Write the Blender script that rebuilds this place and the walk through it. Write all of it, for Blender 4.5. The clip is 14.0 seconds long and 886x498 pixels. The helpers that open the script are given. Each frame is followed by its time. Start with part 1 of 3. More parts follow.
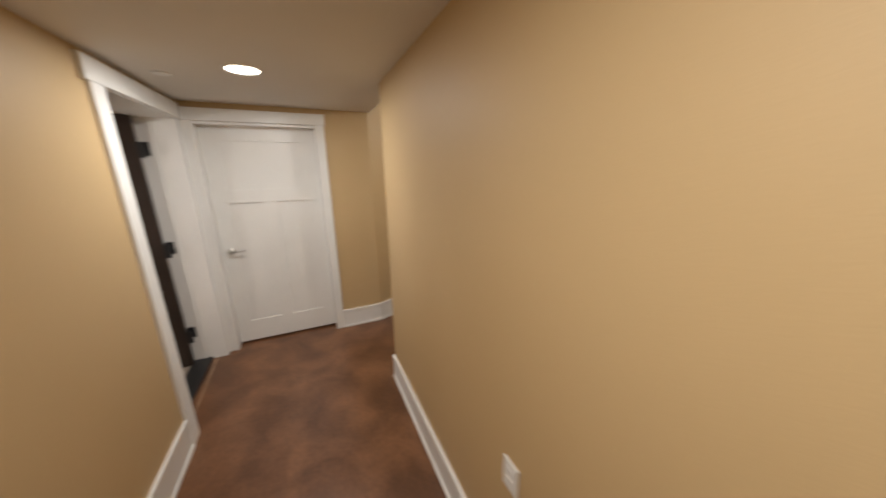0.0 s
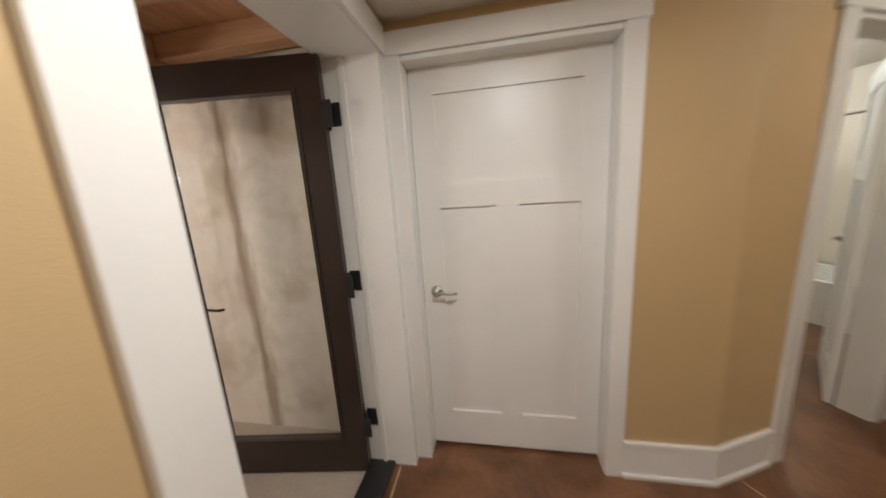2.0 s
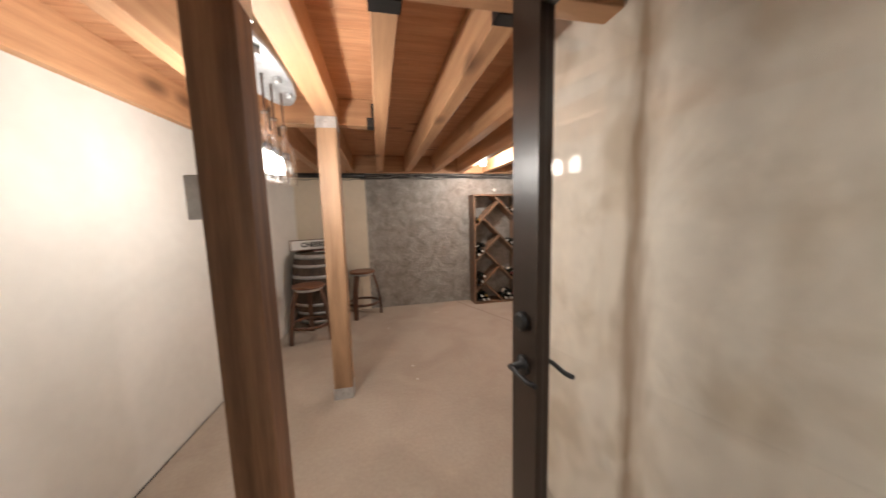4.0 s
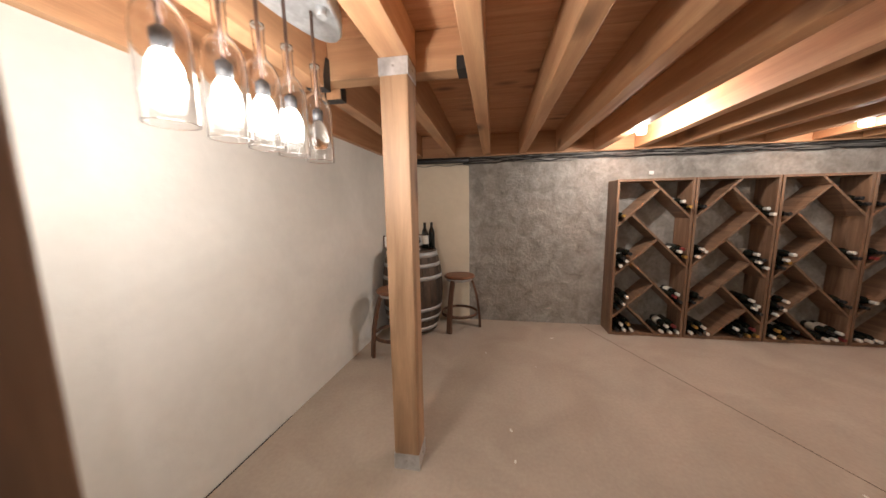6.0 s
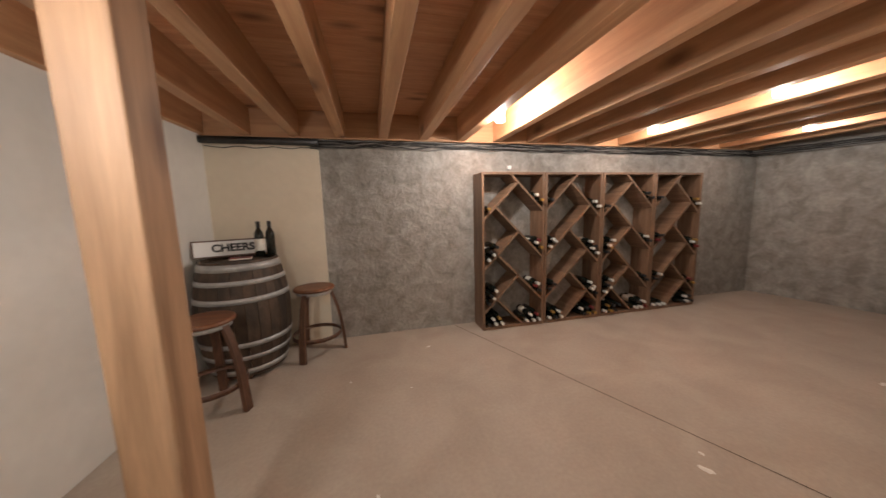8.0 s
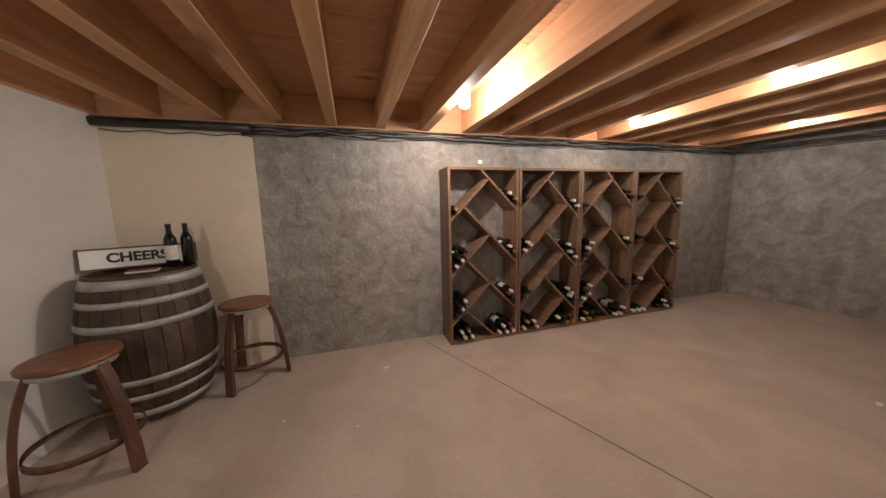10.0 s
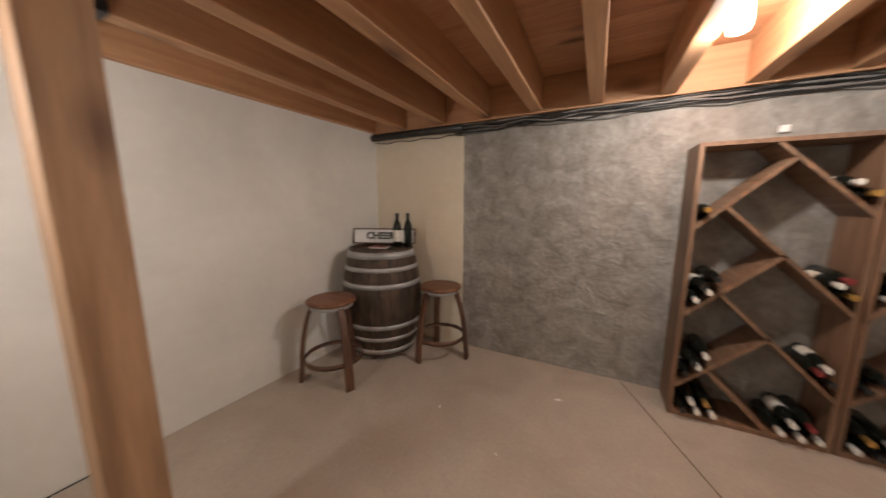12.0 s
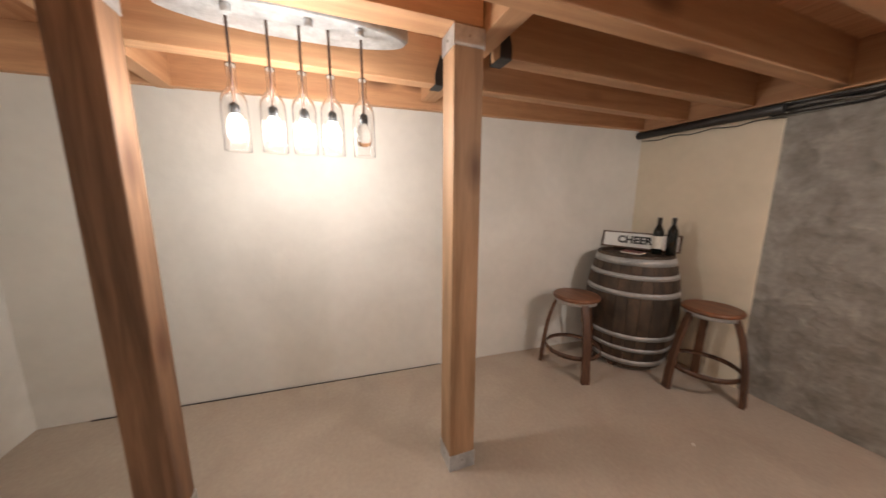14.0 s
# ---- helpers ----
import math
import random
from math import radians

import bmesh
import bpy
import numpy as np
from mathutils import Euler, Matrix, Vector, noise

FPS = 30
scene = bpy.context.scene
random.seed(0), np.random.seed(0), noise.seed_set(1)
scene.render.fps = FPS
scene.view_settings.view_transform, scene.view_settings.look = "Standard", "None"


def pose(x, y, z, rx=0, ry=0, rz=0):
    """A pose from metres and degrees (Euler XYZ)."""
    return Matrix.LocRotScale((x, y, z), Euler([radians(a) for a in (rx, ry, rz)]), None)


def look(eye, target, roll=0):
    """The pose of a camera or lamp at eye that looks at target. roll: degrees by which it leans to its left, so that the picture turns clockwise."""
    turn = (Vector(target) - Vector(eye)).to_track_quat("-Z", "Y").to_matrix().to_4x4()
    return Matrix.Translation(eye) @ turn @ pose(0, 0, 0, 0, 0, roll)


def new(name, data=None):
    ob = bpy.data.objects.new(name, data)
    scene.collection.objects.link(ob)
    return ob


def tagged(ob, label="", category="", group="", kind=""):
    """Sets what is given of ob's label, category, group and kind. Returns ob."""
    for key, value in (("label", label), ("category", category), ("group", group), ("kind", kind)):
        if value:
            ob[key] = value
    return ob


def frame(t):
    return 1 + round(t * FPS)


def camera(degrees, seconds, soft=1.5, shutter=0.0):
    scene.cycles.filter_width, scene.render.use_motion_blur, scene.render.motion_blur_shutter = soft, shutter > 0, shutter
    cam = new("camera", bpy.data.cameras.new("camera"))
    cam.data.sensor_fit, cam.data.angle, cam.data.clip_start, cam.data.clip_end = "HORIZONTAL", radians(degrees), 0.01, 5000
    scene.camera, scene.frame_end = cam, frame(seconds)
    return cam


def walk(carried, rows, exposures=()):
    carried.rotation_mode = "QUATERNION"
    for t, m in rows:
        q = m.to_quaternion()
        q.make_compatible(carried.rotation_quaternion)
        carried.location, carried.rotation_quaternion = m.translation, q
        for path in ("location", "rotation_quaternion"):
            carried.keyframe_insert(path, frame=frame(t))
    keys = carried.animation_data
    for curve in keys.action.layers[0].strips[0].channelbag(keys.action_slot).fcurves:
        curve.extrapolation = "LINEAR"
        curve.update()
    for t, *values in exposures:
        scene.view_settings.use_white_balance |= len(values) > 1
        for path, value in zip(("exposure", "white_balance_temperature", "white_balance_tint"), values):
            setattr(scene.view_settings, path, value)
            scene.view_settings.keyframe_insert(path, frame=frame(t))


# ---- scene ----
cam = camera(112.2, 14.0, shutter=0.5)
PATH = [
    (0, (-1.339, -5.657, 1.662), (0.422, -6.45, 1.144), -0.7),
    (0.5, (-0.944, -5.535, 1.554), (0.978, -5.845, 1.096), -3.1),
    (1, (-0.476, -5.466, 1.529), (1.476, -5.534, 1.099), -3.2),
    (1.5, (-0.023, -5.412, 1.505), (1.929, -5.275, 1.088), -3.5),
    (2, (0.406, -5.288, 1.469), (2.337, -4.932, 1.09), -3.7),
    (2.5, (0.752, -5.142, 1.43), (2.592, -4.434, 1.092), -3.5),
    (3, (0.969, -4.929, 1.411), (2.48, -3.653, 1.114), -3.3),
    (3.5, (1.069, -4.728, 1.411), (2.054, -3.006, 1.155), -2.6),
    (4, (1.132, -4.579, 1.402), (1.548, -2.636, 1.172), -1.5),
    (4.2, (1.145, -4.543, 1.409), (1.379, -2.57, 1.178), -1.6),
    (6.3, (1.293, -3.58, 1.41), (0.958, -1.627, 1.145), -0.9),
    (6.5, (1.314, -3.519, 1.387), (1.003, -1.561, 1.126), -0.8),
    (7, (1.373, -3.382, 1.347), (1.259, -1.402, 1.09), -1.1),
    (7.5, (1.395, -3.256, 1.345), (1.619, -1.286, 1.084), -1.2),
    (8, (1.424, -3.189, 1.31), (1.884, -1.26, 1.055), -1.6),
    (8.5, (1.439, -3.133, 1.326), (2.073, -1.256, 1.051), -1.6),
    (10.8, (1.834, -2.65, 1.339), (2.261, -0.719, 1.039), -0.8),
    (11, (1.854, -2.589, 1.334), (2.124, -0.63, 1.033), -0.7),
    (11.5, (1.912, -2.498, 1.345), (1.596, -0.546, 1.045), -0.2),
    (12, (2.048, -2.506, 1.35), (1.146, -0.747, 1.046), 0.0),
    (12.5, (2.14, -2.571, 1.371), (0.785, -1.133, 1.066), 0.2),
    (13, (2.122, -2.672, 1.412), (0.537, -1.5, 1.073), 0.6),
    (13.5, (2.154, -2.745, 1.42), (0.425, -1.8, 1.076), 0.5),
    (14, (2.112, -2.802, 1.405), (0.265, -2.113, 1.07), 0.3),
]
walk(cam, [(t, look(e, g, r)) for t, e, g, r in PATH], [(0, 0.0), (1.5, -0.08), (2.5, -0.12), (3.2, -0.12), (4.0, 0.0), (7.0, 0.0), (8.5, -0.08), (10.8, -0.2), (12.2, -0.16), (13.0, -0.06), (14.0, 0.0)])

# ---- world and lights ----
world = bpy.data.worlds.new("world")
scene.world = world
world.use_nodes = True
world.node_tree.nodes["Background"].inputs[0].default_value = (0.02, 0.018, 0.015, 1)
world.node_tree.nodes["Background"].inputs[1].default_value = 0.1

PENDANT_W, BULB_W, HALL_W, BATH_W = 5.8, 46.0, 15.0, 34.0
PENDANTS = [(0.60, -3.15), (0.605, -3.01), (0.61, -2.89), (0.615, -2.775), (0.625, -2.64)]
BULBS = [(2.495, -0.83), (4.17, -1.66), (4.19, -0.69), (5.79, -1.01)]


def point(name, place, watts, colour, radius):
    data = bpy.data.lights.new(name, "POINT")
    data.energy, data.color, data.shadow_soft_size = watts, colour, radius
    ob = new(name, data)
    ob.location = place
    return ob


for px, py in PENDANTS[:4]:
    point("pendant_glow", (px, py, 1.69), PENDANT_W, (1.0, 0.95, 0.90), 0.035)
for i, (px, py) in enumerate(BULBS):
    point("bulb_glow", (px, py, 2.03), BULB_W if i == 0 else 0.36 * BULB_W, (1.0, 0.92, 0.87), 0.035)
# second lamp is added, unseen overhead at the start, to light the hall
for px, py in ((0.775, -5.42), (-1.3, -5.4)):
    data = bpy.data.lights.new("downlight_glow", "AREA")
    data.shape, data.size, data.energy, data.color = "DISK", 0.15, HALL_W, (1.0, 0.975, 0.95)
    new("downlight_glow", data).matrix_world = pose(px, py, 2.185)
# added fill to brighten the side hall, where no lamp is in view
point("side_hall_fill", (0.9, -7.6, 2.3), HALL_W * 1.7, (0.95, 0.98, 1.0), 0.08)
point("bath_glow", (3.9, -7.6, 2.28), BATH_W, (0.93, 0.98, 1.0), 0.1)


# ---- materials ----
def material(name, c1, c2, scale=3.0, rough=0.6, metal=0.0, bump=0.15, bump_scale=60.0, fine=0.12, stretch=(1, 1, 1), detail=6.0, kind="noise", dist=0.004, vary=0.0, lo=0.35, hi=0.65):
    """Two colours mixed by broad noise, broken up by fine noise, with relief."""
    m = bpy.data.materials.new(name)
    m.use_nodes = True
    nt = m.node_tree
    n, l = nt.nodes, nt.links
    b = n["Principled BSDF"]
    co = n.new("ShaderNodeTexCoord")
    mp = n.new("ShaderNodeMapping")
    mp.inputs["Scale"].default_value = stretch
    src = co.outputs["Object"]
    if vary:
        info = n.new("ShaderNodeObjectInfo")
        off = n.new("ShaderNodeVectorMath")
        off.operation = "SCALE"
        off.inputs[0].default_value = (7.1, 13.7, 5.3)
        l.new(info.outputs["Random"], off.inputs["Scale"])
        add = n.new("ShaderNodeVectorMath")
        l.new(src, add.inputs[0])
        l.new(off.outputs[0], add.inputs[1])
        src = add.outputs[0]
    l.new(src, mp.inputs["Vector"])
    big = n.new("ShaderNodeTexNoise")
    big.inputs["Scale"].default_value, big.inputs["Detail"].default_value, big.inputs["Distortion"].default_value = scale, detail, 0.6
    l.new(mp.outputs[0], big.inputs["Vector"])
    ramp = n.new("ShaderNodeValToRGB")
    ramp.color_ramp.elements[0].position, ramp.color_ramp.elements[0].color = lo, (*c1, 1)
    ramp.color_ramp.elements[1].position, ramp.color_ramp.elements[1].color = hi, (*c2, 1)
    l.new(big.outputs["Fac"], ramp.inputs[0])
    small = n.new("ShaderNodeTexNoise")
    small.inputs["Scale"].default_value, small.inputs["Detail"].default_value = bump_scale, 5.0
    l.new(mp.outputs[0], small.inputs["Vector"])
    rng = n.new("ShaderNodeMapRange")
    rng.inputs["To Min"].default_value, rng.inputs["To Max"].default_value = 1 - fine * 2, 1 + fine * 2
    l.new(small.outputs["Fac"], rng.inputs["Value"])
    mul = n.new("ShaderNodeVectorMath")
    mul.operation = "SCALE"
    l.new(ramp.outputs[0], mul.inputs[0])
    l.new(rng.outputs[0], mul.inputs["Scale"])
    last = mul.outputs[0]
    if vary:
        rv = n.new("ShaderNodeMapRange")
        rv.inputs["To Min"].default_value, rv.inputs["To Max"].default_value = 1 - vary, 1 + vary
        l.new(info.outputs["Random"], rv.inputs["Value"])
        mv = n.new("ShaderNodeVectorMath")
        mv.operation = "SCALE"
        l.new(last, mv.inputs[0])
        l.new(rv.outputs[0], mv.inputs["Scale"])
        last = mv.outputs[0]
    l.new(last, b.inputs["Base Color"])
    b.inputs["Roughness"].default_value, b.inputs["Metallic"].default_value = rough, metal
    if bump:
        bp = n.new("ShaderNodeBump")
        bp.inputs["Strength"].default_value, bp.inputs["Distance"].default_value = bump, dist
        src2 = small.outputs["Fac"]
        if kind == "trowel":
            mix = n.new("ShaderNodeMath")
            mix.operation = "MULTIPLY_ADD"
            mix.inputs[1].default_value = 1.6
            l.new(big.outputs["Fac"], mix.inputs[0])
            l.new(small.outputs["Fac"], mix.inputs[2])
            src2 = mix.outputs[0]
        l.new(src2, bp.inputs["Height"])
        l.new(bp.outputs[0], b.inputs["Normal"])
    return m


def knots(m, scale, stretch, amount=0.75):
    """Scattered dark knots over a timber's colour."""
    n, l = m.node_tree.nodes, m.node_tree.links
    b = n["Principled BSDF"]
    old = b.inputs["Base Color"].links[0].from_socket
    co = n.new("ShaderNodeTexCoord")
    info = n.new("ShaderNodeObjectInfo")
    off = n.new("ShaderNodeVectorMath")
    off.operation = "SCALE"
    off.inputs[0].default_value = (3.1, 9.7, 6.3)
    l.new(info.outputs["Random"], off.inputs["Scale"])
    add = n.new("ShaderNodeVectorMath")
    l.new(co.outputs["Object"], add.inputs[0])
    l.new(off.outputs[0], add.inputs[1])
    mp = n.new("ShaderNodeMapping")
    mp.inputs["Scale"].default_value = stretch
    l.new(add.outputs[0], mp.inputs["Vector"])
    v = n.new("ShaderNodeTexVoronoi")
    v.inputs["Scale"].default_value = scale
    l.new(mp.outputs[0], v.inputs["Vector"])
    r = n.new("ShaderNodeMapRange")
    r.inputs["From Min"].default_value, r.inputs["From Max"].default_value = 0.06, 0.23
    r.inputs["To Min"].default_value, r.inputs["To Max"].default_value = amount, 0.0
    l.new(v.outputs["Distance"], r.inputs["Value"])
    mix = n.new("ShaderNodeMixRGB")
    mix.inputs[2].default_value = (0.10, 0.04, 0.018, 1)
    l.new(r.outputs[0], mix.inputs[0])
    l.new(old, mix.inputs[1])
    l.new(mix.outputs[0], b.inputs["Base Color"])


def glow(name, colour, strength):
    m = bpy.data.materials.new(name)
    m.use_nodes = True
    b = m.node_tree.nodes["Principled BSDF"]
    b.inputs["Base Color"].default_value = (*colour, 1)
    b.inputs["Emission Color"].default_value = (*colour, 1)
    b.inputs["Emission Strength"].default_value = strength
    return m


def glass(name, colour=(1, 1, 1), rough=0.0):
    m = bpy.data.materials.new(name)
    m.use_nodes = True
    b = m.node_tree.nodes["Principled BSDF"]
    b.inputs["Base Color"].default_value = (*colour, 1)
    b.inputs["Transmission Weight"].default_value = 1.0
    b.inputs["Roughness"].default_value = rough
    b.inputs["IOR"].default_value = 1.45
    return m


TAN = material("tan_paint", (0.51, 0.363, 0.185), (0.54, 0.388, 0.205), 0.8, 0.55, bump=0.12, bump_scale=220, fine=0.02)
CEIL = material("ceiling_paint", (0.70, 0.66, 0.60), (0.73, 0.69, 0.63), 0.8, 0.7, bump=0.1, bump_scale=200, fine=0.02)
TRIM = material("trim_paint", (0.76, 0.75, 0.72), (0.80, 0.79, 0.76), 2.0, 0.35, bump=0.05, bump_scale=90, fine=0.015)
STAIN = material("stained_concrete", (0.11, 0.047, 0.021), (0.21, 0.096, 0.045), 3.2, 0.3, bump=0.06, bump_scale=40, fine=0.16, detail=9)
SLAB = material("bare_concrete", (0.37, 0.307, 0.247), (0.425, 0.361, 0.295), 2.4, 0.75, bump=0.12, bump_scale=45, fine=0.07, detail=9)
PLASTER = material("white_plaster", (0.66, 0.64, 0.59), (0.75, 0.73, 0.68), 1.3, 0.75, bump=0.25, bump_scale=14, fine=0.03, detail=8, dist=0.01)
CREAM = material("cream_plaster", (0.66, 0.58, 0.45), (0.72, 0.64, 0.51), 1.3, 0.75, bump=0.2, bump_scale=14, fine=0.03, detail=8, dist=0.01)
GREY = material("grey_trowelled_plaster", (0.215, 0.199, 0.176), (0.34, 0.32, 0.29), 7.0, 0.7, bump=0.65, bump_scale=30, fine=0.17, detail=10, kind="trowel", dist=0.014)
FIR_Y = material("fir_timber_long", (0.45, 0.24, 0.122), (0.56, 0.322, 0.172), 2.2, 0.6, bump=0.12, bump_scale=24, fine=0.07, stretch=(9, 0.5, 9), vary=0.12, dist=0.002)
FIR_X = material("fir_timber_cross", (0.45, 0.24, 0.122), (0.56, 0.322, 0.172), 2.2, 0.6, bump=0.12, bump_scale=24, fine=0.07, stretch=(0.5, 9, 9), vary=0.12, dist=0.002)
FIR_Z = material("fir_timber_upright", (0.255, 0.148, 0.08), (0.41, 0.253, 0.145), 2.4, 0.6, bump=0.12, bump_scale=20, fine=0.09, stretch=(6, 6, 0.5), vary=0.08, dist=0.002)
DECK = material("fir_deck_boards", (0.50, 0.25, 0.125), (0.61, 0.335, 0.18), 3.0, 0.65, bump=0.15, bump_scale=22, fine=0.12, stretch=(0.5, 7, 7), dist=0.002)
RACK = material("brown_laminate", (0.15, 0.083, 0.048), (0.235, 0.14, 0.085), 3.0, 0.5, bump=0.08, bump_scale=30, fine=0.14, stretch=(9, 9, 0.7), dist=0.001)
RACK_X = material("brown_laminate_cross", (0.15, 0.083, 0.048), (0.235, 0.14, 0.085), 3.0, 0.5, bump=0.08, bump_scale=30, fine=0.14, stretch=(9, 0.7, 9), dist=0.001)
BLACK = material("black_powder_coat", (0.012, 0.012, 0.013), (0.02, 0.02, 0.021), 5, 0.45, bump=0.05)
CABLE = material("black_cable", (0.01, 0.01, 0.011), (0.03, 0.028, 0.026), 6, 0.45, bump=0.03)
CABLE_GREY = material("grey_cable", (0.16, 0.15, 0.14), (0.24, 0.23, 0.21), 6, 0.5, bump=0.03)
GALV = material("galvanised_steel", (0.46, 0.47, 0.48), (0.64, 0.65, 0.66), 12, 0.45, 0.6, bump=0.05)
HOOP = material("dull_hoop_steel", (0.33, 0.33, 0.325), (0.48, 0.475, 0.465), 9, 0.5, 0.35, bump=0.1, fine=0.15)
STAVE = material("weathered_oak_staves", (0.030, 0.020, 0.013), (0.085, 0.053, 0.033), 3, 0.65, bump=0.3, bump_scale=30, fine=0.22, stretch=(3, 3, 1.6), vary=0.07, dist=0.003)
SEAT = material("reddish_oak_seat", (0.13, 0.048, 0.02), (0.22, 0.09, 0.04), 3, 0.4, bump=0.1, bump_scale=30, fine=0.16, stretch=(1, 8, 4), dist=0.001)
LEG = material("dark_stave_leg", (0.06, 0.026, 0.014), (0.13, 0.06, 0.032), 5, 0.5, bump=0.15, bump_scale=30, fine=0.2, stretch=(5, 5, 0.8), dist=0.001)
DARKDOOR = material("dark_bronze_paint", (0.026, 0.016, 0.011), (0.034, 0.021, 0.015), 3, 0.33, bump=0.05, bump_scale=60, fine=0.05)
NICKEL = material("brushed_nickel", (0.5, 0.48, 0.45), (0.6, 0.58, 0.55), 20, 0.3, 1.0, bump=0.02)
WBOTTLE = material("dark_wine_glass", (0.006, 0.007, 0.006), (0.012, 0.014, 0.010), 4, 0.12, bump=0)
LABEL_W = material("paper_label", (0.62, 0.58, 0.50), (0.72, 0.68, 0.60), 9, 0.7, bump=0.05)
FOILS = [material("foil_white", (0.66, 0.64, 0.58), (0.74, 0.72, 0.66), 9, 0.4, bump=0), material("foil_black", (0.015, 0.014, 0.014), (0.03, 0.028, 0.028), 9, 0.35, bump=0),
         material("foil_gold", (0.42, 0.24, 0.06), (0.52, 0.31, 0.09), 9, 0.35, 0.5, bump=0), material("foil_red", (0.16, 0.02, 0.02), (0.22, 0.03, 0.03), 9, 0.4, bump=0)]
WORN = material("worn_joint_filler", (0.26, 0.16, 0.09), (0.42, 0.29, 0.18), 12, 0.5, bump=0.1)
GLASS = glass("clear_glass")
BULB_ON = glow("lit_bulb", (1.0, 0.95, 0.88), 9.0)
JAR_ON = glow("lit_frosted_jar", (1.0, 0.92, 0.8), 12.0)
DOWN_ON = glow("lit_downlight", (1.0, 0.93, 0.8), 8.0)
BULB_OFF = glass("unlit_bulb", (1, 1, 1), 0.0)
TUB = material("white_enamel", (0.82, 0.82, 0.80), (0.86, 0.86, 0.84), 2, 0.2, bump=0)
INK = material("black_letters", (0.015, 0.015, 0.015), (0.03, 0.03, 0.03), 9, 0.6, bump=0.02)


knots(FIR_Y, 4.0, (1, 0.42, 1))
knots(FIR_X, 4.0, (0.42, 1, 1))
knots(FIR_Z, 4.0, (1, 1, 0.42))
knots(DECK, 5.0, (0.4, 1, 1))
PATCHY = material("patchy_cream_plaster", (0.62, 0.53, 0.41), (0.78, 0.71, 0.60), 3.4, 0.75, bump=0.35, bump_scale=12, fine=0.08, detail=10, dist=0.01, lo=0.32, hi=0.52)


def streak(m, at, wide, colour, amount):
    """A brown streak that runs down a wall at one y, with a ragged edge."""
    n, l = m.node_tree.nodes, m.node_tree.links
    b = n["Principled BSDF"]
    old = b.inputs["Base Color"].links[0].from_socket
    co, sep, rag = n.new("ShaderNodeTexCoord"), n.new("ShaderNodeSeparateXYZ"), n.new("ShaderNodeTexNoise")
    mp = n.new("ShaderNodeMapping")
    mp.inputs["Scale"].default_value = (1, 3, 0.7)
    rag.inputs["Scale"].default_value, rag.inputs["Detail"].default_value = 3.0, 8.0
    l.new(co.outputs["Object"], sep.inputs[0])
    l.new(co.outputs["Object"], mp.inputs["Vector"])
    l.new(mp.outputs[0], rag.inputs["Vector"])
    off, dist, rng = n.new("ShaderNodeMath"), n.new("ShaderNodeMath"), n.new("ShaderNodeMapRange")
    off.operation, dist.operation = "MULTIPLY_ADD", "ABSOLUTE"
    off.inputs[1].default_value = 0.22
    base = n.new("ShaderNodeMath")
    base.operation = "SUBTRACT"
    base.inputs[1].default_value = at + 0.11
    l.new(sep.outputs["Y"], base.inputs[0])
    l.new(rag.outputs["Fac"], off.inputs[0])
    l.new(base.outputs[0], off.inputs[2])
    l.new(off.outputs[0], dist.inputs[0])
    rng.inputs["From Min"].default_value, rng.inputs["From Max"].default_value = 0.012, wide
    rng.inputs["To Min"].default_value, rng.inputs["To Max"].default_value = amount, 0.0
    l.new(dist.outputs[0], rng.inputs["Value"])
    mix = n.new("ShaderNodeMixRGB")
    mix.inputs[2].default_value = (*colour, 1)
    l.new(rng.outputs[0], mix.inputs[0])
    l.new(old, mix.inputs[1])
    l.new(mix.outputs[0], b.inputs["Base Color"])


streak(PATCHY, -3.80, 0.075, (0.27, 0.17, 0.09), 0.75)
# weathered fir, painted darker also for the shade this post stands in
DARKFIR = material("weathered_shaded_fir", (0.12, 0.062, 0.033), (0.26, 0.14, 0.075), 2.2, 0.65, bump=0.2, bump_scale=20, fine=0.16, stretch=(8, 8, 0.45), dist=0.002)
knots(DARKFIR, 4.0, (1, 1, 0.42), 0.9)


# ---- building helpers ----
def box(bm, x0, x1, y0, y1, z0, z1, m=None):
    vs = [bm.verts.new((m @ Vector(p)) if m else p) for p in ((x0, y0, z0), (x1, y0, z0), (x1, y1, z0), (x0, y1, z0), (x0, y0, z1), (x1, y0, z1), (x1, y1, z1), (x0, y1, z1))]
    for f in ((3, 2, 1, 0), (4, 5, 6, 7), (0, 1, 5, 4), (1, 2, 6, 5), (2, 3, 7, 6), (3, 0, 4, 7)):
        bm.faces.new([vs[i] for i in f])
    return vs


def boxed(*args):
    bm = bmesh.new()
    box(bm, *args)
    return bm


def lathe(bm, profile, seg=24, m=None, close=True):
    """Rings of (radius, height) about z."""
    rings = []
    for r, z in profile:
        rings.append([bm.verts.new((m @ Vector(p)) if m else p) for p in ((r * math.cos(2 * math.pi * i / seg), r * math.sin(2 * math.pi * i / seg), z) for i in range(seg))])
    for a, b in zip(rings, rings[1:]):
        for i in range(seg):
            f = bm.faces.new((a[i], a[(i + 1) % seg], b[(i + 1) % seg], b[i]))
            f.smooth = True
    if close:
        bm.faces.new(rings[0][::-1])
        bm.faces.new(rings[-1])


